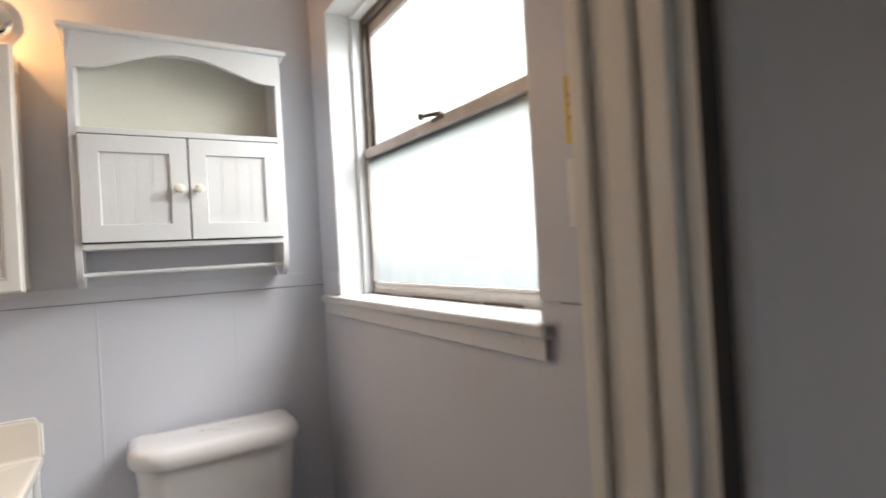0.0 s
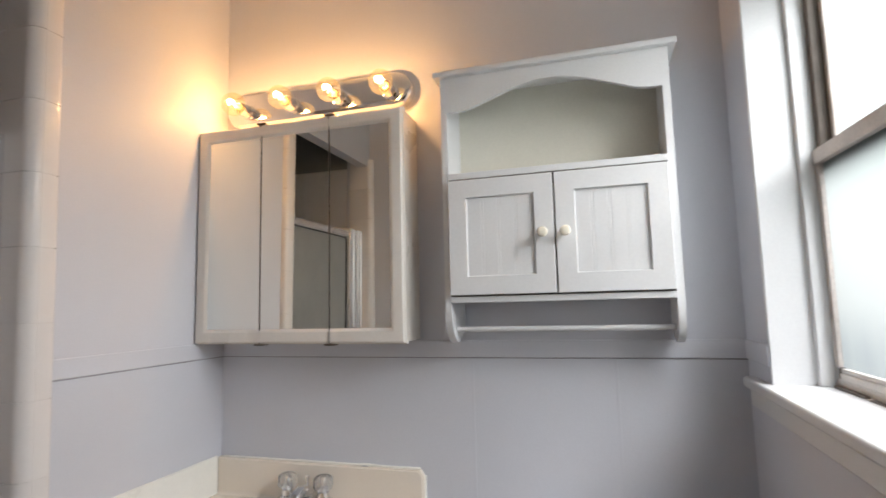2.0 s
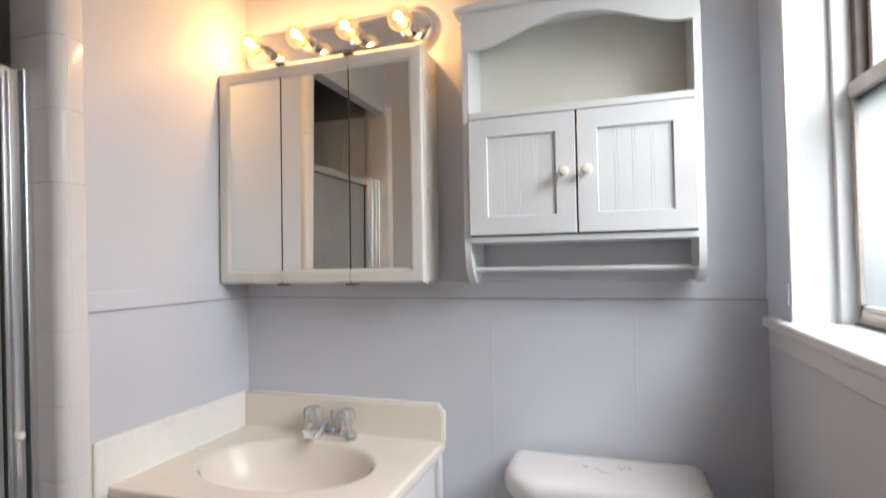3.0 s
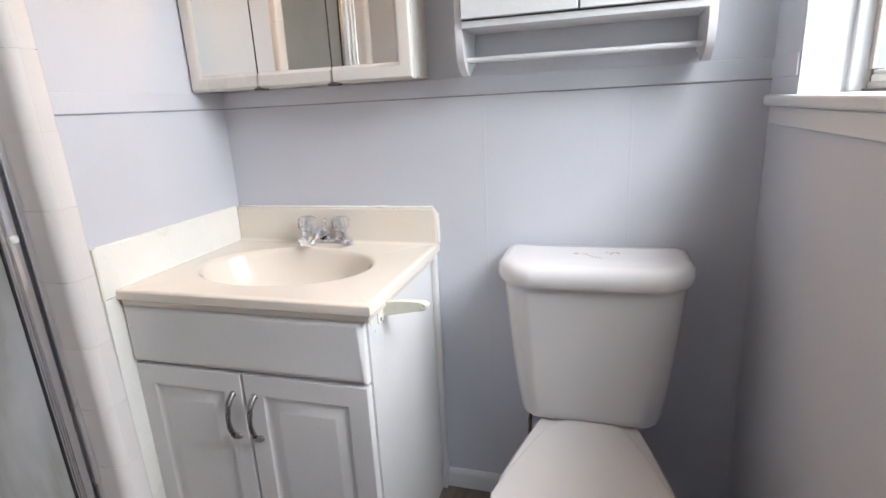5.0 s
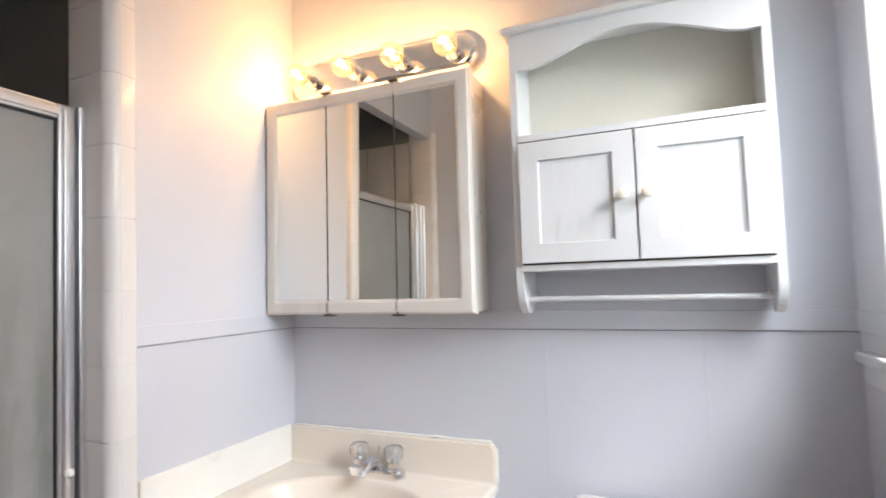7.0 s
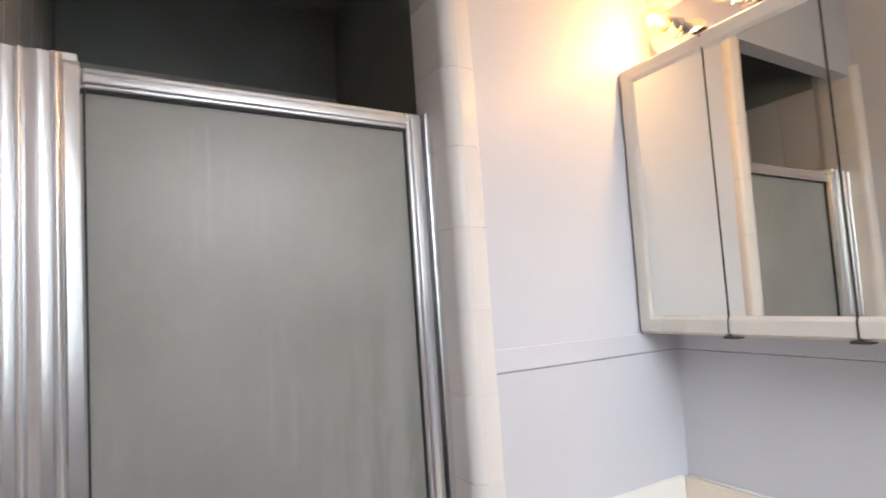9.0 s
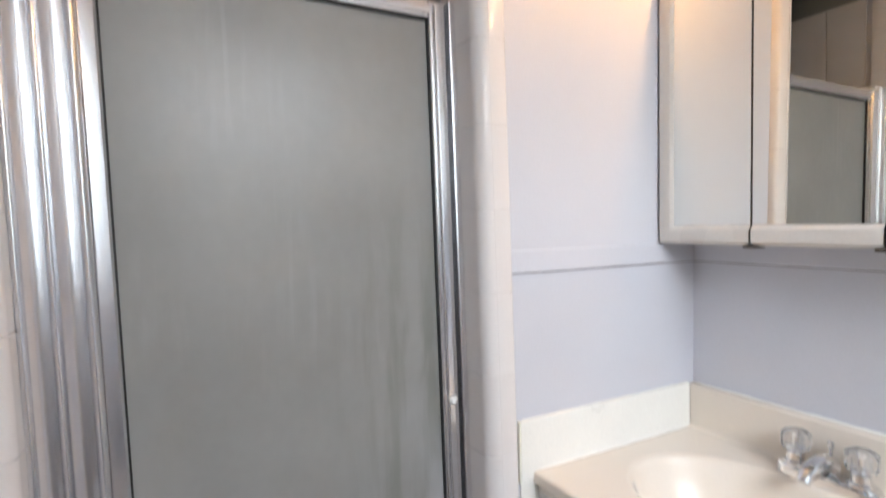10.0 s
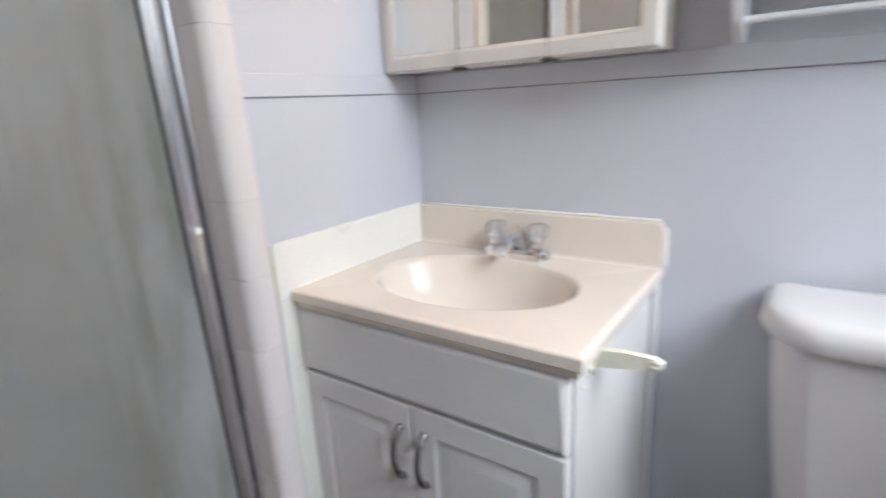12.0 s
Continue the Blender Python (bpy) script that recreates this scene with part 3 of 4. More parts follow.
part("jamb_channel", leaning(box(box(bmesh.new(), (-0.09, -0.6275, 0.12), (-0.046, -0.6135, 1.705), 0.003), (-0.075, -0.631, 0.12), (-0.07, -0.6275, 1.705))), ALU, frame_post)
part("threshold", leaning(boxed((-0.1, -1.21, 0.12), (-0.03, -0.6275, 0.145), 0.005)), ALU, frame_post)
door = thing("shower_door", (-0.066, -0.92, 0.15), "framed shower door with streaky grey obscure glass", "shower door")
DY0, DY1, DZ0, DZ1 = -0.632, -1.206, 0.15, 1.703


def rail(bm, lo, hi):
    box(bm, lo, hi, 0.004, 3)


bm = bmesh.new()
rail(bm, (-0.08, DY0 - 0.034, DZ0), (-0.052, DY0, DZ1))
box(bm, (-0.052, DY0 - 0.026, DZ0 + 0.01), (-0.046, DY0 - 0.01, DZ1 - 0.01), 0.0028, 3)
part("stile", leaning(bm), ALU, door)
bm = bmesh.new()
rail(bm, (-0.08, DY1, DZ0), (-0.052, DY1 + 0.022, DZ1))
prism(bm, [(-0.053, DY1 + 0.0003), (-0.038, DY1 + 0.0006), (-0.037, DY1 + 0.0023), (-0.0396, DY1 + 0.011), (-0.0425, DY1 + 0.019), (-0.048, DY1 + 0.0214), (-0.053, DY1 + 0.0217)], "z", DZ0 + 0.004, DZ1 - 0.004)
part("stile", leaning(bm), ALU, door)
bm = bmesh.new()
rail(bm, (-0.08, DY1 + 0.022, DZ1 - 0.032), (-0.052, DY0 - 0.034, DZ1))
box(bm, (-0.052, DY1 + 0.022, DZ1 - 0.026), (-0.046, DY0 - 0.034, DZ1 - 0.01), 0.0028, 3)
part("top_rail", leaning(bm), ALU, door)
bm = bmesh.new()
rail(bm, (-0.08, DY1 + 0.022, DZ0), (-0.052, DY0 - 0.034, DZ0 + 0.035))
part("bottom_rail", leaning(bm), ALU, door)
glass = part("pane", leaning(boxed((-0.069, DY1 + 0.022, DZ0 + 0.035), (-0.064, DY0 - 0.034, DZ1 - 0.032))), SHOWERGLASS, door, "streaky grey obscure glass")
ga = bmesh.new()
box(ga, (-0.064, DY1 + 0.022, DZ0 + 0.035), (-0.058, DY1 + 0.0242, DZ1 - 0.032))
box(ga, (-0.064, DY0 - 0.0362, DZ0 + 0.035), (-0.058, DY0 - 0.034, DZ1 - 0.032))
box(ga, (-0.064, DY1 + 0.0255, DZ1 - 0.0355), (-0.058, DY0 - 0.0375, DZ1 - 0.032))
part("gasket", leaning(ga), RUBBER, door, "black rubber glazing gasket")
bm = bmesh.new()
lathe(bm, (-0.046, -0.657, 0.96), (1, 0, 0), [(0.004, 0), (0.004, 0.008), (0.008, 0.01), (0.009, 0.016), (0.005, 0.021)], 14)
part("pull_knob", leaning(bm), PLASTIC, door, "small pale pull knob")
part("pivot_cap", boxed((-0.085, -1.225, 1.7035), (-0.04, -1.193, 1.716), 0.003), PLASTIC, door, "white plastic pivot cap")


# ---- vanity ----
VX0, VX1, VY = 0.0015, 0.624, -0.456
van = thing("vanity_cabinet", (0.315, -0.225, 0), "white two-door bathroom vanity cabinet with raised panels", "vanity")
part("side_panel", boxed((VX0, VY, 0.09), (VX0 + 0.016, -0.002, 0.768)), VANITY, van)
part("side_panel", boxed((VX1 - 0.016, VY, 0.09), (VX1, -0.002, 0.768)), VANITY, van)
part("bottom_panel", boxed((VX0 + 0.016, VY, 0.09), (VX1 - 0.016, -0.002, 0.106)), VANITY, van)
part("face_rail", boxed((VX0 + 0.016, VY, 0.6), (VX1 - 0.016, VY + 0.016, 0.768)), VANITY, van)
part("face_panel", boxed((VX0 + 0.016, VY, 0.106), (VX1 - 0.016, VY + 0.016, 0.6)), VANITY, van)
part("toe_kick", boxed((VX0 + 0.002, VY + 0.06, 0.0), (VX1 - 0.002, -0.002, 0.09)), VANITY, van)
part("false_drawer", panel(bmesh.new(), VX0 + 0.0005, VX1 - 0.006, 0.615, 0.759, VY - 0.022, [(0.0, -0.009), (0.002, -0.006), (0.010, -0.001), (0.012, 0.0), (0.018, 0.0)], VY), VANITY, van)
XM = 0.303
doors = []
for x0, x1, hx in ((VX0 + 0.0005, XM - 0.0015, XM - 0.028), (XM + 0.0015, VX1 - 0.006, XM + 0.03)):
    d = part("door", panel(bmesh.new(), x0, x1, 0.1, 0.609, VY - 0.018,
             [(0.0, -0.006), (0.003, -0.001), (0.006, 0.0), (0.050, 0.0), (0.054, -0.005), (0.060, -0.007), (0.066, -0.006), (0.084, -0.0005), (0.088, 0.0)], VY), VANITY, van, "raised-panel door")
    bm = bmesh.new()
    zt, zb, yy = 0.556, 0.446, VY - 0.018
    pts, rr = [], []
    for i in range(13):
        u = i / 12
        pts.append((hx, yy - 0.004 - 0.026 * math.sin(math.pi * u) ** 0.6, zt + (zb - zt) * u))
        rr.append(0.0054 + 0.0016 * abs(math.cos(math.pi * u)))
    tube(bm, pts, rr, 10)
    for z in (zt, zb):
        lathe(bm, (hx, yy, z), (0, -1, 0), [(0.008, 0), (0.008, 0.003), (0.005, 0.007)], 14)
    part("handle", bm, NICKEL, d, "curved brushed nickel handle")
part("side_strip", boxed((VX1, -0.03, 0.0), (VX1 + 0.014, -0.002, 0.78), 0.004), VANITY, van, "white corner strip against the wall")

top = thing("countertop", (0.315, -0.235, 0.768), "ivory cultured marble vanity top with an oval basin", "countertop")
TZ = 0.80
X0, X1, Y0, Y1 = 0.004, 0.645, -0.487, -0.003
BX, BY, BA, BB = 0.306, -0.248, 0.232, 0.160
angles = sorted({round(2 * math.pi * i / 96, 5) for i in range(96)} | {round(math.atan2(cy - BY, cx - BX) % (2 * math.pi), 5) for cx in (X0, X1) for cy in (Y0, Y1)})


def edge(a):
    dx, dy = math.cos(a), math.sin(a)
    ts = []
    if abs(dx) > 1e-6:
        ts.append(((X1 if dx > 0 else X0) - BX) / dx)
    if abs(dy) > 1e-6:
        ts.append(((Y1 if dy > 0 else Y0) - BY) / dy)
    t = min(ts)
    return BX + dx * t, BY + dy * t


def shrink(p, d):
    return (min(max(p[0], X0 + d), X1 - d), min(max(p[1], Y0 + d), Y1 - d))


rings = []
out = [edge(a) for a in angles]
for inset, dz in ((0.012, -0.0405), (0.009, -0.039), (0.0075, -0.0265), (0.002, -0.0245), (0.0, -0.022), (0.0, -0.005), (0.0015, -0.0015), (0.005, 0.0006), (0.014, 0.0016), (0.022, 0.0)):
    rings.append([(*shrink(p, inset), TZ + dz) for p in out])
for s, dz in ((1.05, 0.0), (1.025, -0.0005), (1.005, -0.0022), (0.985, -0.006), (0.965, -0.0135), (0.945, -0.025), (0.915, -0.041), (0.87, -0.062), (0.8, -0.087), (0.68, -0.114), (0.5, -0.134), (0.3, -0.143), (0.1, -0.147)):
    rings.append([(BX + BA * s * math.cos(a), BY + BB * s * math.sin(a), TZ + dz) for a in angles])
part("slab", skin(bmesh.new(), rings, cap=(False, True)), IVORY, top)
bm = bmesh.new()
prof = [(X0, TZ - 0.001), (X1, TZ - 0.001), (X1, TZ + 0.085), (X1 - 0.012, TZ + 0.102), (X0, TZ + 0.102)]
prism(bm, prof, "y", -0.022, -0.002)
bmesh.ops.bevel(bm, geom=[e for e in bm.edges if abs(e.verts[0].co.y + 0.022) < 1e-4 and abs(e.verts[1].co.y + 0.022) < 1e-4], offset=0.004, segments=3, affect="EDGES")
part("backsplash", bm, IVORY, top)
cove = [(-0.0205, TZ + 0.0085), (-0.0205, TZ - 0.001), (-0.0305, TZ - 0.001)]
cove += [(-0.0305 + 0.0085 * math.sin(radians(15 * i)), TZ + 0.0005 + 0.0085 * (1 - math.cos(radians(15 * i)))) for i in range(7)]
part("cove", prism(bmesh.new(), cove, "x", X0, X1 - 0.001), IVORY, top)
bm = bmesh.new()
lathe(bm, (BX, BY, TZ - 0.147), (0, 0, 1), [(0.024, 0.0), (0.024, 0.003), (0.018, 0.004), (0.016, 0.0015), (0.012, 0.0015), (0.011, 0.006), (0.004, 0.007)], 20)
part("drain", bm, CHROME, top, "chrome drain")

def caulk(a, b, r, seed):
    """An uneven bead of caulk from a to b."""
    random.seed(seed)
    a, b = Vector(a), Vector(b)
    n = 36
    pts, rr = [], []
    for i in range(n + 1):
        p = a.lerp(b, i / n)
        k = noise.noise((i * 0.31, seed * 1.7, 0.2))
        pts.append(p + Vector((0, 0, 0.0012 * k)))
        rr.append(r * (0.75 + 0.7 * abs(k) + random.uniform(0, 0.35)))
    return tube(bmesh.new(), pts, rr, 8)


part("caulk", caulk((X0 + 0.01, -0.0035, TZ + 0.1025), (X1 - 0.014, -0.0035, TZ + 0.1025), 0.0026, 4), SPLASHWHITE, top, "lumpy white caulk bead")
part("caulk", caulk((X1 + 0.0005, -0.004, TZ + 0.004), (X1 + 0.0005, -0.004, TZ + 0.086), 0.003, 9), SPLASHWHITE, top, "lumpy white caulk bead")
part("chip", skin(bmesh.new(), [rounded(0.475, -0.0135, 0.011, 0.004, 0.0035, TZ + 0.1019), rounded(0.475, -0.0135, 0.009, 0.003, 0.0025, TZ + 0.1028)]), JOINTSHADE, top, "dark chip in the backsplash edge")
# added white strip paints the wall here as bright as the light makes it
structure("trim", boxed((0.0, -0.516, 0.0), (0.006, -0.45, 0.783), 0.001, 1), SPLASHWHITE, "white strip for the brightly lit wall beside the vanity", "trim")
side = thing("side_splash", (0.004, -0.27, 0.785), "white side splash board on the wall beside the basin", "splashback")
part("board", boxed((0.0, -0.516, 0.785), (0.008, -0.0225, 0.905), 0.002), SPLASHWHITE, side)
part("end_strip", boxed((0.0, -0.521, 0.783), (0.0086, -0.5162, 0.905), 0.001, 1), YELLOWED, side, "yellowed end edge")
part("caulk", caulk((0.0035, -0.51, 0.9055), (0.0035, -0.026, 0.9055), 0.0018, 6), SPLASHWHITE, side, "thin white caulk bead")
part("caulk", caulk((0.0085, -0.47, 0.8015), (0.0085, -0.032, 0.8015), 0.002, 7), SPLASHWHITE, side, "thin white caulk bead")

fau = thing("faucet", (0.318, -0.060, TZ), "chrome two-handle basin faucet with clear acrylic knobs", "faucet")
FX, FY = 0.318, -0.0565
bm = skin(bmesh.new(), [rounded(FX, FY, 0.086, 0.0255, 0.025, TZ), rounded(FX, FY, 0.087, 0.0258, 0.0252, TZ + 0.003), rounded(FX, FY, 0.0855, 0.025, 0.0245, TZ + 0.016), rounded(FX, FY, 0.082, 0.023, 0.0225, TZ + 0.021), rounded(FX, FY, 0.072, 0.018, 0.0175, TZ + 0.0235)])
part("base_plate", bm, CHROME, fau)
bm = bmesh.new()
tube(bm, [(FX, FY + 0.010, TZ + 0.015), (FX, FY + 0.002, TZ + 0.036), (FX, FY - 0.018, TZ + 0.044), (FX, FY - 0.046, TZ + 0.041), (FX, FY - 0.070, TZ + 0.032), (FX, FY - 0.078, TZ + 0.022)], [0.022, 0.021, 0.018, 0.0155, 0.0135, 0.0115], 16)
part("spout", bm, CHROME, fau)
for s in (-1, 1):
    x = FX + 0.054 * s
    st = part("valve_cap", lathe(bmesh.new(), (x, FY, TZ + 0.018), (0, 0, 1), [(0.0225, 0), (0.0215, 0.008), (0.0165, 0.011), (0.0155, 0.024), (0.012, 0.027)], 20), CHROME, fau)
    ring = []
    for rad, h in ((0.013, 0.0), (0.02, 0.005), (0.0235, 0.013), (0.0235, 0.033), (0.018, 0.039)):
        ring.append([(x + rad * (1 + 0.14 * abs(math.cos(4 * 2 * math.pi * i / 36))) * math.cos(2 * math.pi * i / 36), FY + rad * (1 + 0.14 * abs(math.cos(4 * 2 * math.pi * i / 36))) * math.sin(2 * math.pi * i / 36), TZ + 0.0435 + h) for i in range(36)])
    part("knob", skin(bmesh.new(), ring), ACRYLIC, st, "clear acrylic knob")
    part("knob_insert", lathe(bmesh.new(), (x, FY, TZ + 0.0445), (0, 0, 1), [(0.011, 0), (0.011, 0.012), (0.007, 0.016), (0.007, 0.030), (0.010, 0.032), (0.010, 0.034)], 16), CHROME, st, "chrome core of the knob")
bm = bmesh.new()
lathe(bm, (FX, FY + 0.012, TZ + 0.03), (0, 0, 1), [(0.003, 0), (0.003, 0.035), (0.006, 0.037), (0.006, 0.045), (0.003, 0.048)], 12)
part("lift_rod", bm, CHROME, fau)

hold = thing("toilet_paper_holder", (VX1, -0.39, 0.74), "yellowed plastic toilet roll holder arm on the vanity side", "paper holder")
part("base_plate", boxed((VX1, -0.412, 0.728), (VX1 + 0.005, -0.366, 0.770), 0.0025), YELLOWED, hold)
part("screw", lathe(bmesh.new(), (VX1 + 0.005, -0.402, 0.736), (1, 0, 0), [(0.004, 0), (0.0036, 0.0012), (0.001, 0.0016)], 12), NICKEL, hold, "small metal screw head")
random.seed(21)
for i in range(7):
    y, z, w = random.uniform(-0.452, -0.416), random.uniform(0.715, 0.768), random.uniform(0.004, 0.011)
    edge_pts = [(y + w * (0.6 + 0.5 * random.random()) * math.cos(k * 0.9), z + 0.8 * w * (0.6 + 0.5 * random.random()) * math.sin(k * 0.9)) for k in range(7)]
    part("old_paint", prism(bmesh.new(), edge_pts, "x", VX1 + 0.0002, VX1 + 0.0011 + 0.0001 * i), YELLOWED, hold, "flaking yellowed paint")
bm = bmesh.new()
prism(bm, [(VX1 + 0.0045, 0.738), (VX1 + 0.05, 0.746), (VX1 + 0.098, 0.755), (VX1 + 0.108, 0.760), (VX1 + 0.109, 0.768), (VX1 + 0.1, 0.774), (VX1 + 0.05, 0.774), (VX1 + 0.0045, 0.769)], "y", -0.388, -0.375)
part("arm", bm, YELLOWED, hold)
part("boss", lathe(bmesh.new(), (VX1 + 0.098, -0.388, 0.765), (0, -1, 0), [(0.008, 0), (0.007, 0.003), (0.004, 0.003), (0.003, 0.001)], 14), YELLOWED, hold)


# ---- toilet ----
toi = thing("toilet", (1.062, -0.3, 0), "white porcelain two-piece toilet with a rounded tank lid", "toilet")
CX = 1.062



def tank_ring(hx, back, front, z, r):
    """Rounded rectangle whose front bows outward a little."""
    out = []
    for qx, qy, a0, rr in ((1, 1, 0, 0.012), (-1, 1, 90, 0.012), (-1, -1, 180, r), (1, -1, 270, r)):
        for i in range(9):
            a = radians(a0 + 90 * i / 8)
            x = CX + qx * (hx - rr) + rr * math.cos(a)
            y = (back - rr if qy > 0 else front + rr) + rr * math.sin(a)
            out.append((x, y - (0.022 * (1 - ((x - CX) / hx) ** 2) if qy < 0 else 0.0), z))
    return out


bm = skin(bmesh.new(), [tank_ring(0.12, -0.06, -0.15, 0.399, 0.03), tank_ring(0.150, -0.04, -0.172, 0.4011, 0.04), tank_ring(0.166, -0.032, -0.183, 0.4057, 0.045), tank_ring(0.176, -0.028, -0.187, 0.4303, 0.06), tank_ring(0.187, -0.026, -0.191, 0.5095, 0.062), tank_ring(0.204, -0.022, -0.197, 0.6739, 0.068), tank_ring(0.21, -0.02, -0.2, 0.754, 0.07)])
part("tank", bm, PORCELAIN, toi)
bm = skin(bmesh.new(), [tank_ring(0.208, -0.016, -0.2, 0.754, 0.07), tank_ring(0.221, -0.013, -0.208, 0.7575, 0.085), tank_ring(0.226, -0.012, -0.212, 0.766, 0.09), tank_ring(0.226, -0.012, -0.212, 0.781, 0.09), tank_ring(0.223, -0.013, -0.208, 0.795, 0.088), tank_ring(0.214, -0.017, -0.198, 0.804, 0.082), tank_ring(0.197, -0.026, -0.18, 0.8085, 0.07), tank_ring(0.12, -0.05, -0.13, 0.8095, 0.03)])
lid = part("tank_lid", bm, PORCELAIN, toi)
bm = bmesh.new()
random.seed(3)
for cx, cy, n in ((1.035, -0.105, 6), (1.11, -0.09, 6), (1.065, -0.125, 4)):
    for i in range(n):
        a, b, s = random.uniform(-0.018, 0.018), random.uniform(-0.008, 0.008), random.uniform(0.0015, 0.0045)
        lathe(bm, (cx + a, cy + b, 0.8094), (0, 0, 1), [(s, 0), (s * 0.8, 0.0006), (s * 0.3, 0.001)], 7)
tagged(part("residue", bm, RESIDUE, lid, "rusty glue residue"), kind="stuff")


def bowl_ring(w0, yb, yf, w1, z, k=40):
    """Egg-shaped ring: half-width w0 at the back yb, w1 at the widest, nose at yf."""
    out = []
    ym = yb + (yf - yb) * 0.58
    for i in range(k):
        a = 2 * math.pi * i / k
        c, s = math.cos(a), math.sin(a)
        if s < 0:
            x, y = w1 * c, ym + (ym - yf) * s
        else:
            t = s
            x = (w1 + (w0 - w1) * t) * (1 if c > 0 else -1) * (abs(c) ** 0.35 if abs(c) > 1e-9 else 0) if t > 0 else w1 * c
            y = ym + (yb - ym) * t
        out.append((CX + x, y, z))
    return out


bm = skin(bmesh.new(), [bowl_ring(0.10, -0.1, -0.5, 0.11, 0.0), bowl_ring(0.10, -0.1, -0.5, 0.11, 0.03), bowl_ring(0.08, -0.12, -0.48, 0.10, 0.1), bowl_ring(0.085, -0.1, -0.55, 0.12, 0.22), bowl_ring(0.1, -0.06, -0.66, 0.165, 0.34), bowl_ring(0.105, -0.05, -0.69, 0.18, 0.375), bowl_ring(0.105, -0.05, -0.69, 0.18, 0.39), bowl_ring(0.1, -0.055, -0.68, 0.172, 0.397)])
part("bowl", bm, PORCELAIN, toi)
bm = skin(bmesh.new(), [bowl_ring(0.105, -0.197, -0.695, 0.180, 0.398), bowl_ring(0.108, -0.195, -0.7, 0.184, 0.402), bowl_ring(0.108, -0.195, -0.7, 0.184, 0.408), bowl_ring(0.1, -0.2, -0.69, 0.176, 0.412), bowl_ring(0.05, -0.27, -0.6, 0.1, 0.414)])
part("seat_cover", bm, PORCELAIN, toi, "closed white seat cover")

valve = thing("supply_valve", (0.9, -0.03, 0.14), "small metal water supply valve on the wall behind the toilet", "valve")
bm = lathe(bmesh.new(), (0.9, 0.0, 0.16), (0, -1, 0), [(0.022, 0), (0.02, 0.004), (0.008, 0.006), (0.008, 0.04), (0.012, 0.042), (0.012, 0.06)], 16)
part("body", bm, NICKEL, valve)
part("hose", tube(bmesh.new(), [(0.9, -0.05, 0.165), (0.9, -0.055, 0.24), (0.905, -0.075, 0.32), (0.915, -0.1, 0.395), (0.93, -0.105, 0.41)], 0.006, 10), NICKEL, valve)


# ---- mirror cabinet ----
MX0, MX1, MZ0, MZ1, MY = 0.002, 0.642, 1.238, 1.856, -0.128
cab = thing("mirror_cabinet", (0.323, -0.06, MZ0), "cream three-door mirrored medicine cabinet on the wall", "medicine cabinet")
part("body", boxed((MX0 + 0.003, -0.104, MZ0 + 0.004), (MX1 - 0.004, -0.0, MZ1 - 0.004), 0.002), CABINET, cab)
D1, D2 = 0.2145, 0.428
FR = 0.040


for x0, x1, side in ((MX0, D1 - 0.0018, -1), (D1 + 0.0018, D2 - 0.0018, 0), (D2 + 0.0018, MX1, 1)):
    lf, rf = float(side < 0), float(side > 0)
    rings = [[(x0, -0.1045, MZ0), (x1, -0.1045, MZ0), (x1, -0.1045, MZ1), (x0, -0.1045, MZ1)]]
    for inset, down in ((0.0, 0.010), (0.003, 0.009), (0.0035, 0.005), (0.005, 0.0018), (0.008, 0.0), (0.031, 0.0), (0.033, 0.001), (0.039, 0.005), (FR, 0.0065)):
        y = MY + down
        rings.append([(x0 + inset * lf, y, MZ0 + inset), (x1 - inset * rf, y, MZ0 + inset), (x1 - inset * rf, y, MZ1 - inset), (x0 + inset * lf, y, MZ1 - inset)])
    bm = skin(bmesh.new(), rings)
    for edge, mitred in ((x0, lf), (x1, rf)):
        if not mitred:
            bare = [f for f in bm.faces if all(abs(v.co.x - edge) < 1e-5 and v.co.y < -0.1175 for v in f.verts)]
            bmesh.ops.delete(bm, geom=bare, context="FACES_ONLY")
    d = part("door", bm, CABINET, cab)
    a, b = x0 + FR * lf + 0.0004, x1 - FR * rf - 0.0004
    part("mirror", boxed((a, MY + 0.0055, MZ0 + FR + 0.0004), (b, MY + 0.0105, MZ1 - FR - 0.0004)), MIRROR, d, "clear silvered mirror panel")
for x in (D1, D2):
    for z0, z1 in ((MZ0 - 0.003, MZ0 - 0.0005), (MZ1 + 0.0005, MZ1 + 0.003)):
        part("hinge", boxed((x - 0.014, -0.127, z0 - 0.001), (x + 0.014, -0.1, z1 + 0.001), 0.001), HINGE, cab, "dark tarnished hinge leaf")
    # solid dark strip in place of the shade between two doors
    part("gap_seal", boxed((x - 0.0016, -0.1226, MZ0 + 0.002), (x + 0.0016, -0.1045, MZ1 - 0.002)), GAP, cab, "dark strip for the shade between the doors")

# ---- light bar ----
bar = thing("vanity_light_bar", (0.33, -0.02, 1.89), "chrome vanity light bar with four clear globe bulbs", "wall light")
BZ, BH = 1.945, 0.053


def stadium(h, x0, x1, y, k=12):
    pts = []
    for i in range(k + 1):
        a = radians(90 - 180 * i / k)
        pts.append((x1 - BH + h * math.cos(a), y, BZ + h * math.sin(a)))
    for i in range(k + 1):
        a = radians(-90 - 180 * i / k)
        pts.append((x0 + BH + h * math.cos(a), y, BZ + h * math.sin(a)))
    return pts


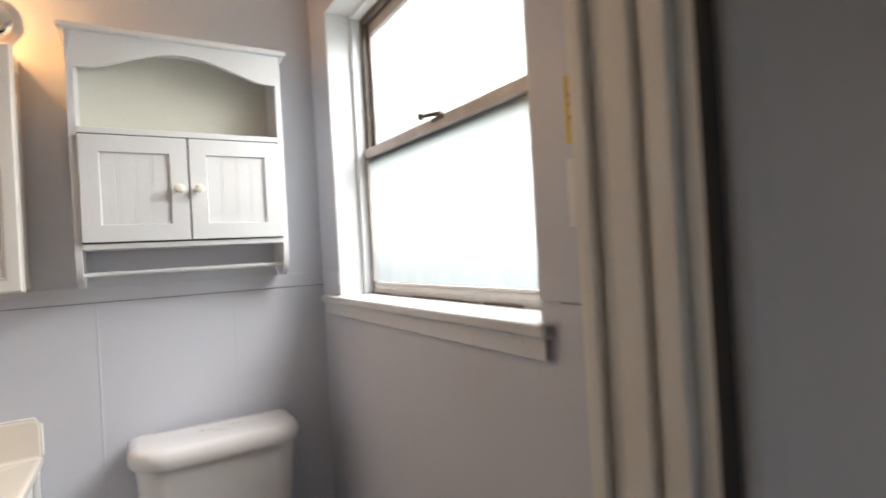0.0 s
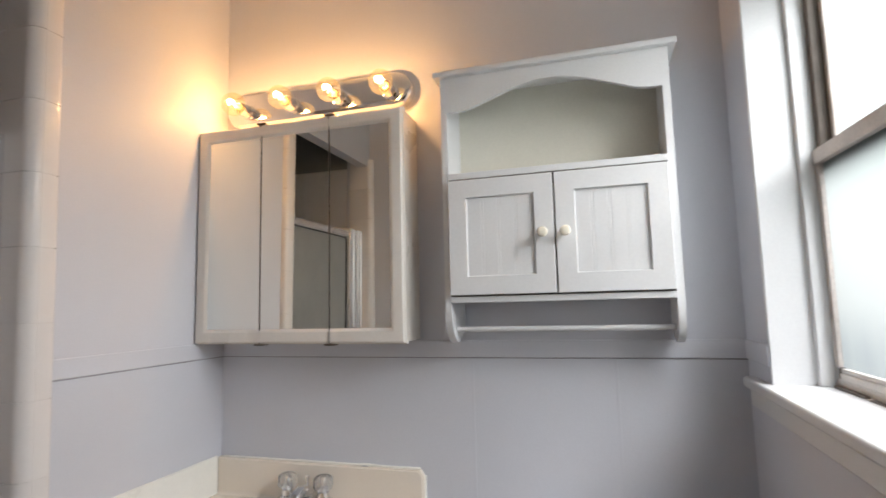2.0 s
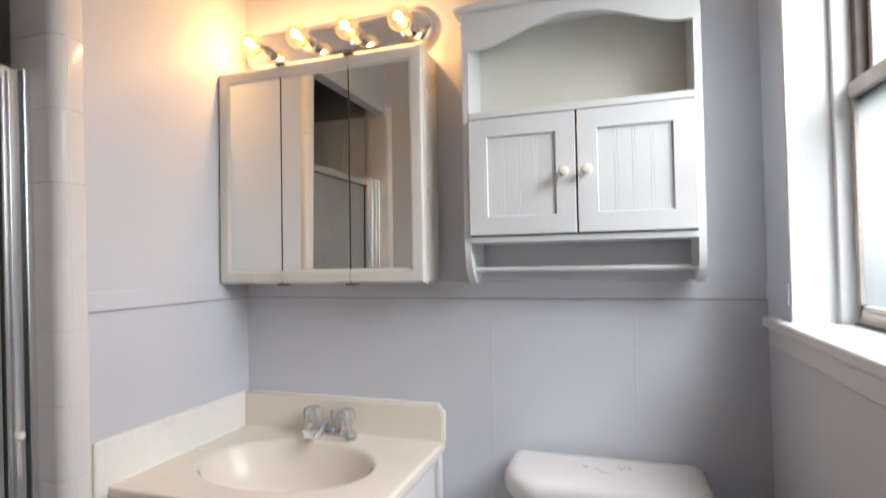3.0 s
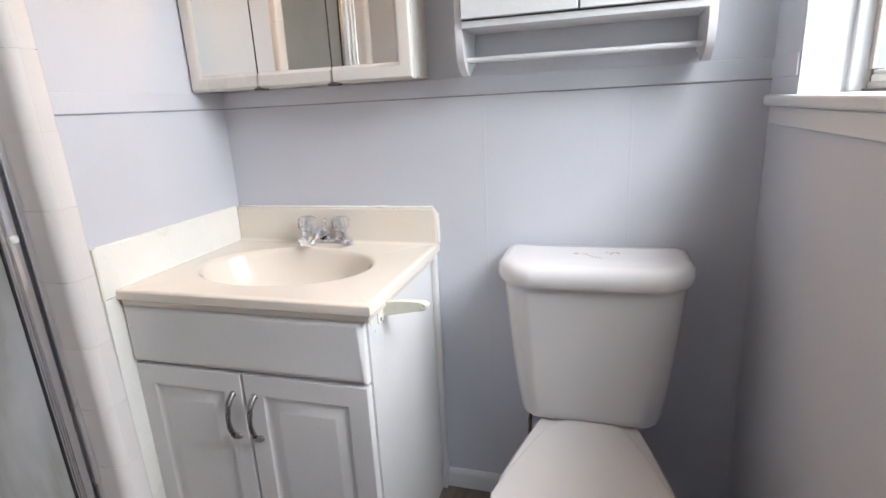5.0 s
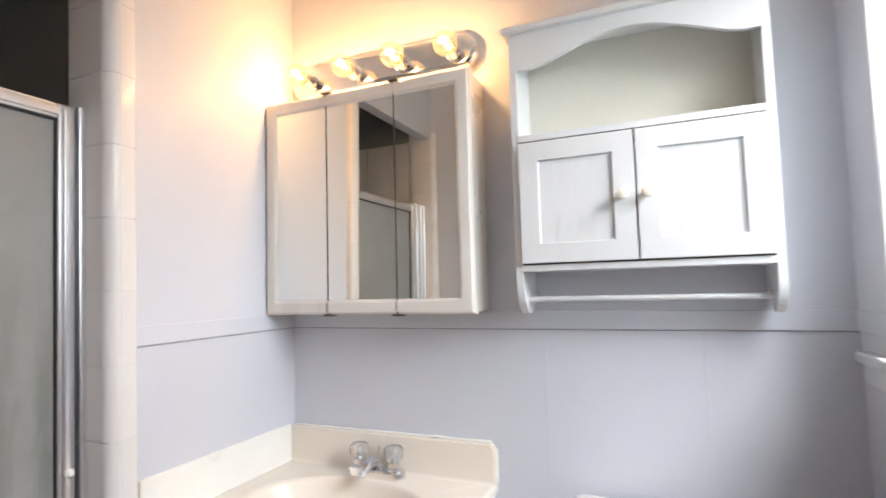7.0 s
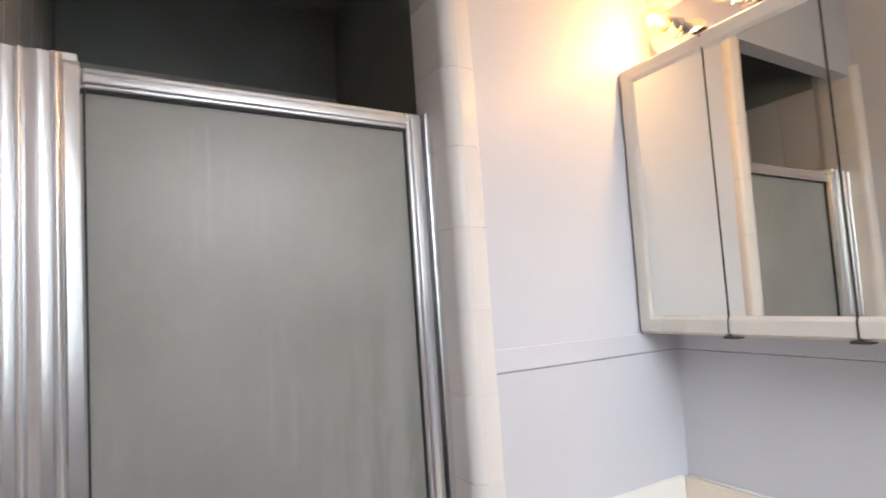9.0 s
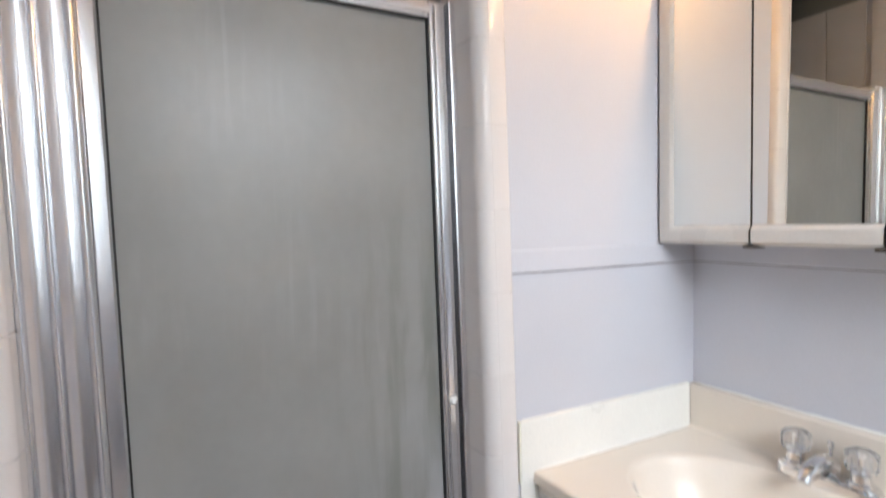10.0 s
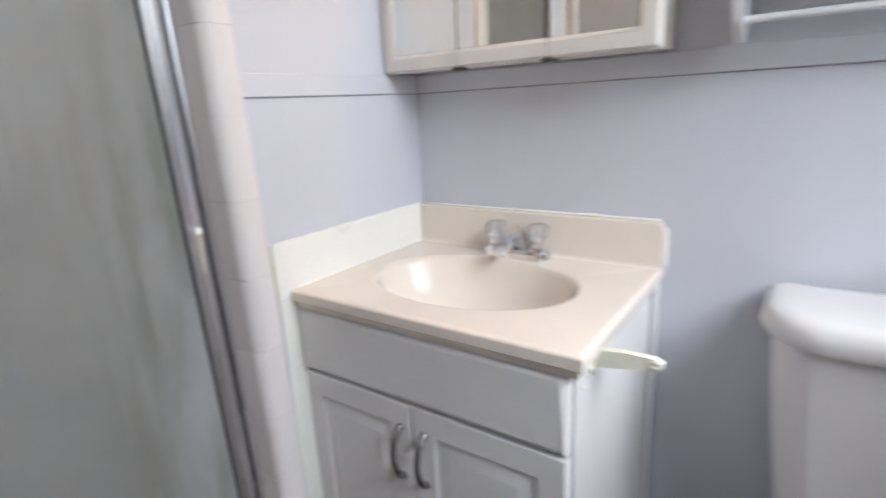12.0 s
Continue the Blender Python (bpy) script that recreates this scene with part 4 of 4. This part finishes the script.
part("back_plate", skin(bmesh.new(), [stadium(BH, 0.022, 0.636, 0.0), stadium(BH, 0.022, 0.636, -0.022), stadium(BH - 0.002, 0.022, 0.636, -0.028), stadium(BH - 0.008, 0.022, 0.636, -0.033), stadium(BH - 0.02, 0.022, 0.636, -0.036)]), CHROME, bar)
for bx, by, bz in BULBS:
    sk = part("socket", lathe(bmesh.new(), (bx, -0.034, bz), (0, -1, 0), [(0.024, 0), (0.024, 0.006), (0.0195, 0.008), (0.0195, 0.038), (0.0185, 0.040), (0.016, 0.039), (0.016, 0.02)], 24), CHROME, bar)
    part("screw_base", lathe(bmesh.new(), (bx, -0.055, bz), (0, -1, 0), [(0.0125, 0), (0.0125, 0.022), (0.011, 0.024)], 16), BRASS, sk)
    prof = [(0.0118, 0.034), (0.0125, 0.038)]
    for i in range(3, 25):
        a = radians(180 - 180 * (i / 24))
        prof.append((0.034 * math.sin(a), 0.069 + 0.034 * math.cos(a)))
    globe = part("bulb", lathe(bmesh.new(), (bx, -0.034, bz), (0, -1, 0), prof, 28), BULBGLASS, sk, "lit clear glass globe bulb")
    globe.visible_shadow = False
    part("stem", lathe(bmesh.new(), (bx, -0.08, bz), (0, -1, 0), [(0.006, 0), (0.004, 0.012), (0.0025, 0.022)], 10), YELLOWED, globe)
    part("filament", tube(bmesh.new(), [(bx - 0.009, -0.112, bz), (bx - 0.005, -0.119, bz + 0.005), (bx, -0.121, bz + 0.006), (bx + 0.005, -0.119, bz + 0.005), (bx + 0.009, -0.112, bz)], 0.0042, 8), FILAMENT, globe, "glowing filament")

# ---- wall shelf cabinet ----
shx0, shx1, SY = 0.749, 1.289, -0.132
she = thing("wall_cabinet", (1.02, -0.07, 1.24), "white over-toilet wall cabinet with arched niche and towel rail", "wall cabinet")
CZ = 1.905


def cheek(x0, x1):
    pts = [(0, CZ), (SY, CZ), (SY, 1.318), (SY + 0.002, 1.295), (SY + 0.010, 1.272), (SY + 0.022, 1.255), (SY + 0.040, 1.243), (SY + 0.06, 1.237), (SY + 0.075, 1.238), (SY + 0.09, 1.245), (SY + 0.1, 1.256), (0, 1.262)]
    return prism(bmesh.new(), pts, "x", x0, x1)


part("side_panel", cheek(shx0, shx0 + 0.016), SHELFWHITE, she)
part("side_panel", cheek(shx1 - 0.016, shx1), SHELFWHITE, she)
ix0, ix1 = shx0 + 0.016, shx1 - 0.016
part("back_panel", boxed((ix0, -0.006, 1.34), (ix1, 0.0, CZ)), BACKBOARD, she, "pale cream back panel")
part("shelf", boxed((ix0, SY - 0.004, 1.640), (ix1, -0.006, 1.656), 0.002), SHELFWHITE, she)
part("shelf", boxed((ix0, SY - 0.004, 1.336), (ix1, -0.006, 1.351), 0.002), SHELFWHITE, she)
part("top_board", boxed((shx0 - 0.017, SY - 0.016, CZ), (shx1 + 0.018, 0.0, 1.92), 0.004, 3), SHELFWHITE, she)
pts = [(ix0, CZ), (ix0, 1.815), (ix0 + 0.03, 1.815)]
for i in range(17):
    u = -1 + i / 8
    pts.append((1.02 + 0.195 * u, 1.82 + 0.052 * (math.cos(u * math.pi) + 1) / 2 * 0.35 + 0.052 * (1 - u * u) * 0.65))
pts += [(ix1 - 0.03, 1.815), (ix1, 1.815), (ix1, CZ)]
part("valance", prism(bmesh.new(), pts, "y", SY, SY + 0.012), SHELFWHITE, she, "arched front valance")
part("towel_rail", tube(bmesh.new(), [(ix0, -0.085, 1.271), (ix1, -0.085, 1.271)], 0.0065, 14), SHELFWHITE, she, "round white towel rail")
XC = 1.021
# dark strips paint the shade above and below the doors
for z0, z1 in ((1.6357, 1.6398), (1.3512, 1.3543)):
    part("door_gap", boxed((ix0 + 0.0005, SY - 0.001, z0), (ix1 - 0.0005, SY + 0.012, z1)), GAP, she, "dark strip for the shade in the gap along the doors")
for x0, x1, kx in ((ix0 + 0.0015, XC - 0.0022, XC - 0.027), (XC + 0.0022, ix1 - 0.0015, XC + 0.024)):
    z0, z1 = 1.3545, 1.6355
    d = part("door", panel(bmesh.new(), x0, x1, z0, z1, SY - 0.012, [(0.0, -0.001), (0.001, 0.0), (0.044, 0.0), (0.0455, -0.007)], SY + 0.006), SHELFWHITE, she, "beadboard-panel door")
    bw = (x1 - x0 - 0.094) / 4
    for i in range(4):
        a = x0 + 0.047 + i * bw
        part("board", boxed((a + 0.0006, SY - 0.0057, z0 + 0.0465), (a + bw - 0.0072, SY - 0.004, z1 - 0.0465), 0.0005, 1), SHELFWHITE, d)
        part("bead", boxed((a + bw - 0.006, SY - 0.0057, z0 + 0.0465), (a + bw - 0.0006, SY - 0.004, z1 - 0.0465), 0.0005, 1), SHELFWHITE, d)
    part("knob", lathe(bmesh.new(), (kx, SY - 0.012, 1.494), (0, -1, 0), [(0.007, 0), (0.0055, 0.008), (0.008, 0.011), (0.0115, 0.017), (0.0125, 0.022), (0.0105, 0.027), (0.005, 0.030)], 20), KNOB, d, "round cream knob")

# ---- switch and card on the window wall ----
sw = thing("wall_outlet", (XR, -1.237, 1.3), "white double wall outlet plate", "outlet")
part("plate", boxed((XR - 0.006, -1.25, 1.302), (XR, -1.2, 1.404), 0.003, 3), PLASTIC, sw)
for z in (1.335, 1.371):
    f = part("socket_face", skin(bmesh.new(), [[(XR - 0.006, y, zz) for y, zz, _ in rounded(-1.225, z, 0.015, 0.014, 0.009, 0)], [(XR - 0.008, y, zz) for y, zz, _ in rounded(-1.225, z, 0.0145, 0.0135, 0.009, 0)]]), PLASTIC, sw)
    for dy in (-0.006, 0.006):
        part("slot", boxed((XR - 0.0084, -1.225 + dy - 0.001, z - 0.004), (XR - 0.0079, -1.225 + dy + 0.001, z + 0.005)), JOINTSHADE, f)
card = thing("wall_card", (XR, -1.222, 1.425), "yellow printed card stuck above the outlet", "card")
part("sheet", boxed((XR - 0.003, -1.236, 1.425), (XR, -1.201, 1.522), 0.001, 1), CARD, card)
for z, w in ((1.452, 0.014), (1.459, 0.02), (1.477, 0.018), (1.484, 0.014), (1.491, 0.02), (1.507, 0.012)):
    part("print_bar", boxed((XR - 0.0036, -1.219 - w / 2, z), (XR - 0.003, -1.219 + w / 2, z + 0.004)), INK, card)

# ---- tiles ----
P, J0 = 0.154, 1.624
strip = {}
levels = [J0 + P * k for k in range(-10, 4)]
NOSE = []
R = 0.026
NOSE += [(0.0, -0.5865), (0.023, -0.5865)]
for i in range(9):
    a = radians(90 * i / 8)
    NOSE.append((0.023 - R + R * math.cos(a), -0.5865 - R * math.sin(a)))
NOSE += [(-0.1, -0.6125), (-0.1, -0.6045), (0.0, -0.6045)]
EDGE = [(0.0, -0.5455), (0.012, -0.5455), (0.019, -0.549), (0.022, -0.555), (0.022, -0.5855), (0.0, -0.5855)]


def tile_meshes(profile, h, flip):
    prof = [(x, (-1.91 - y) if flip else y) for x, y in profile]
    bm = prism(bmesh.new(), prof, "z", 0.0006, h - 0.0006)
    for v in bm.verts:
        v.co.y -= v.co.z * LEAN
    bmesh.ops.triangulate(bm, faces=[f for f in bm.faces if len(f.verts) > 4])
    return finish(bm, "tile", TILE)


def put(name, me, parent, place):
    ob = new(name, me)
    ob.parent = parent
    ob.location = Vector(place) - BASE[parent.name]
    return ob


for flip in (False, True):
    CORE = [(0.0, -0.547), (0.0208, -0.556), (0.0215, -0.588), (0.0145, -0.604), (0.0, -0.6095), (-0.098, -0.6105), (-0.098, -0.605), (0.0, -0.605)]
    part("grout_core", leaning(prism(bmesh.new(), [(x, (-1.91 - y) if flip else y) for x, y in CORE], "z", 0.08, TILETOP + 0.02)), GROUT, wall_left)
    for prof in ((NOSE,) if flip else (NOSE, EDGE)):
        full = tile_meshes(prof, P, flip)
        for z in levels:
            if z + P <= TILETOP + 0.04 and z > 0.05:
                put("tile", full, wall_left, (0, (1.55 - z) * LEAN, z))
TS = 0.152


def flat_tile(w, h):
    return finish(boxed((0.001, 0, 0.001), (w - 0.001, 0.006, h - 0.001), 0.0015, 1), "tile", TILE)


def clad(parent, origin, turn, nx, nz, w, h, z0):
    """Rows of tiles, each w wide and h high, over one wall of the stall."""
    me = flat_tile(w, h)
    for i in range(nx):
        for k in range(nz):
            o = put("tile", me, parent, (0, 0, 0))
            o.matrix_basis = Matrix.Translation(Vector(origin) - BASE[parent.name]) @ pose(0, 0, 0, 0, 0, turn) @ Matrix.Translation((i * w, -0.006, k * h + z0))


clad(wall_stall_near, (-0.12, SY1, 0), 180, 6, 6, 0.125, 0.30, 0.245)
clad(wall_stall_far, (SX, SY0, 0), 0, 5, 10, TS, TS, 0.06)
clad(wall_stall, (SX, SY1, 0), 90, 5, 13, TS, TS, 0.06)
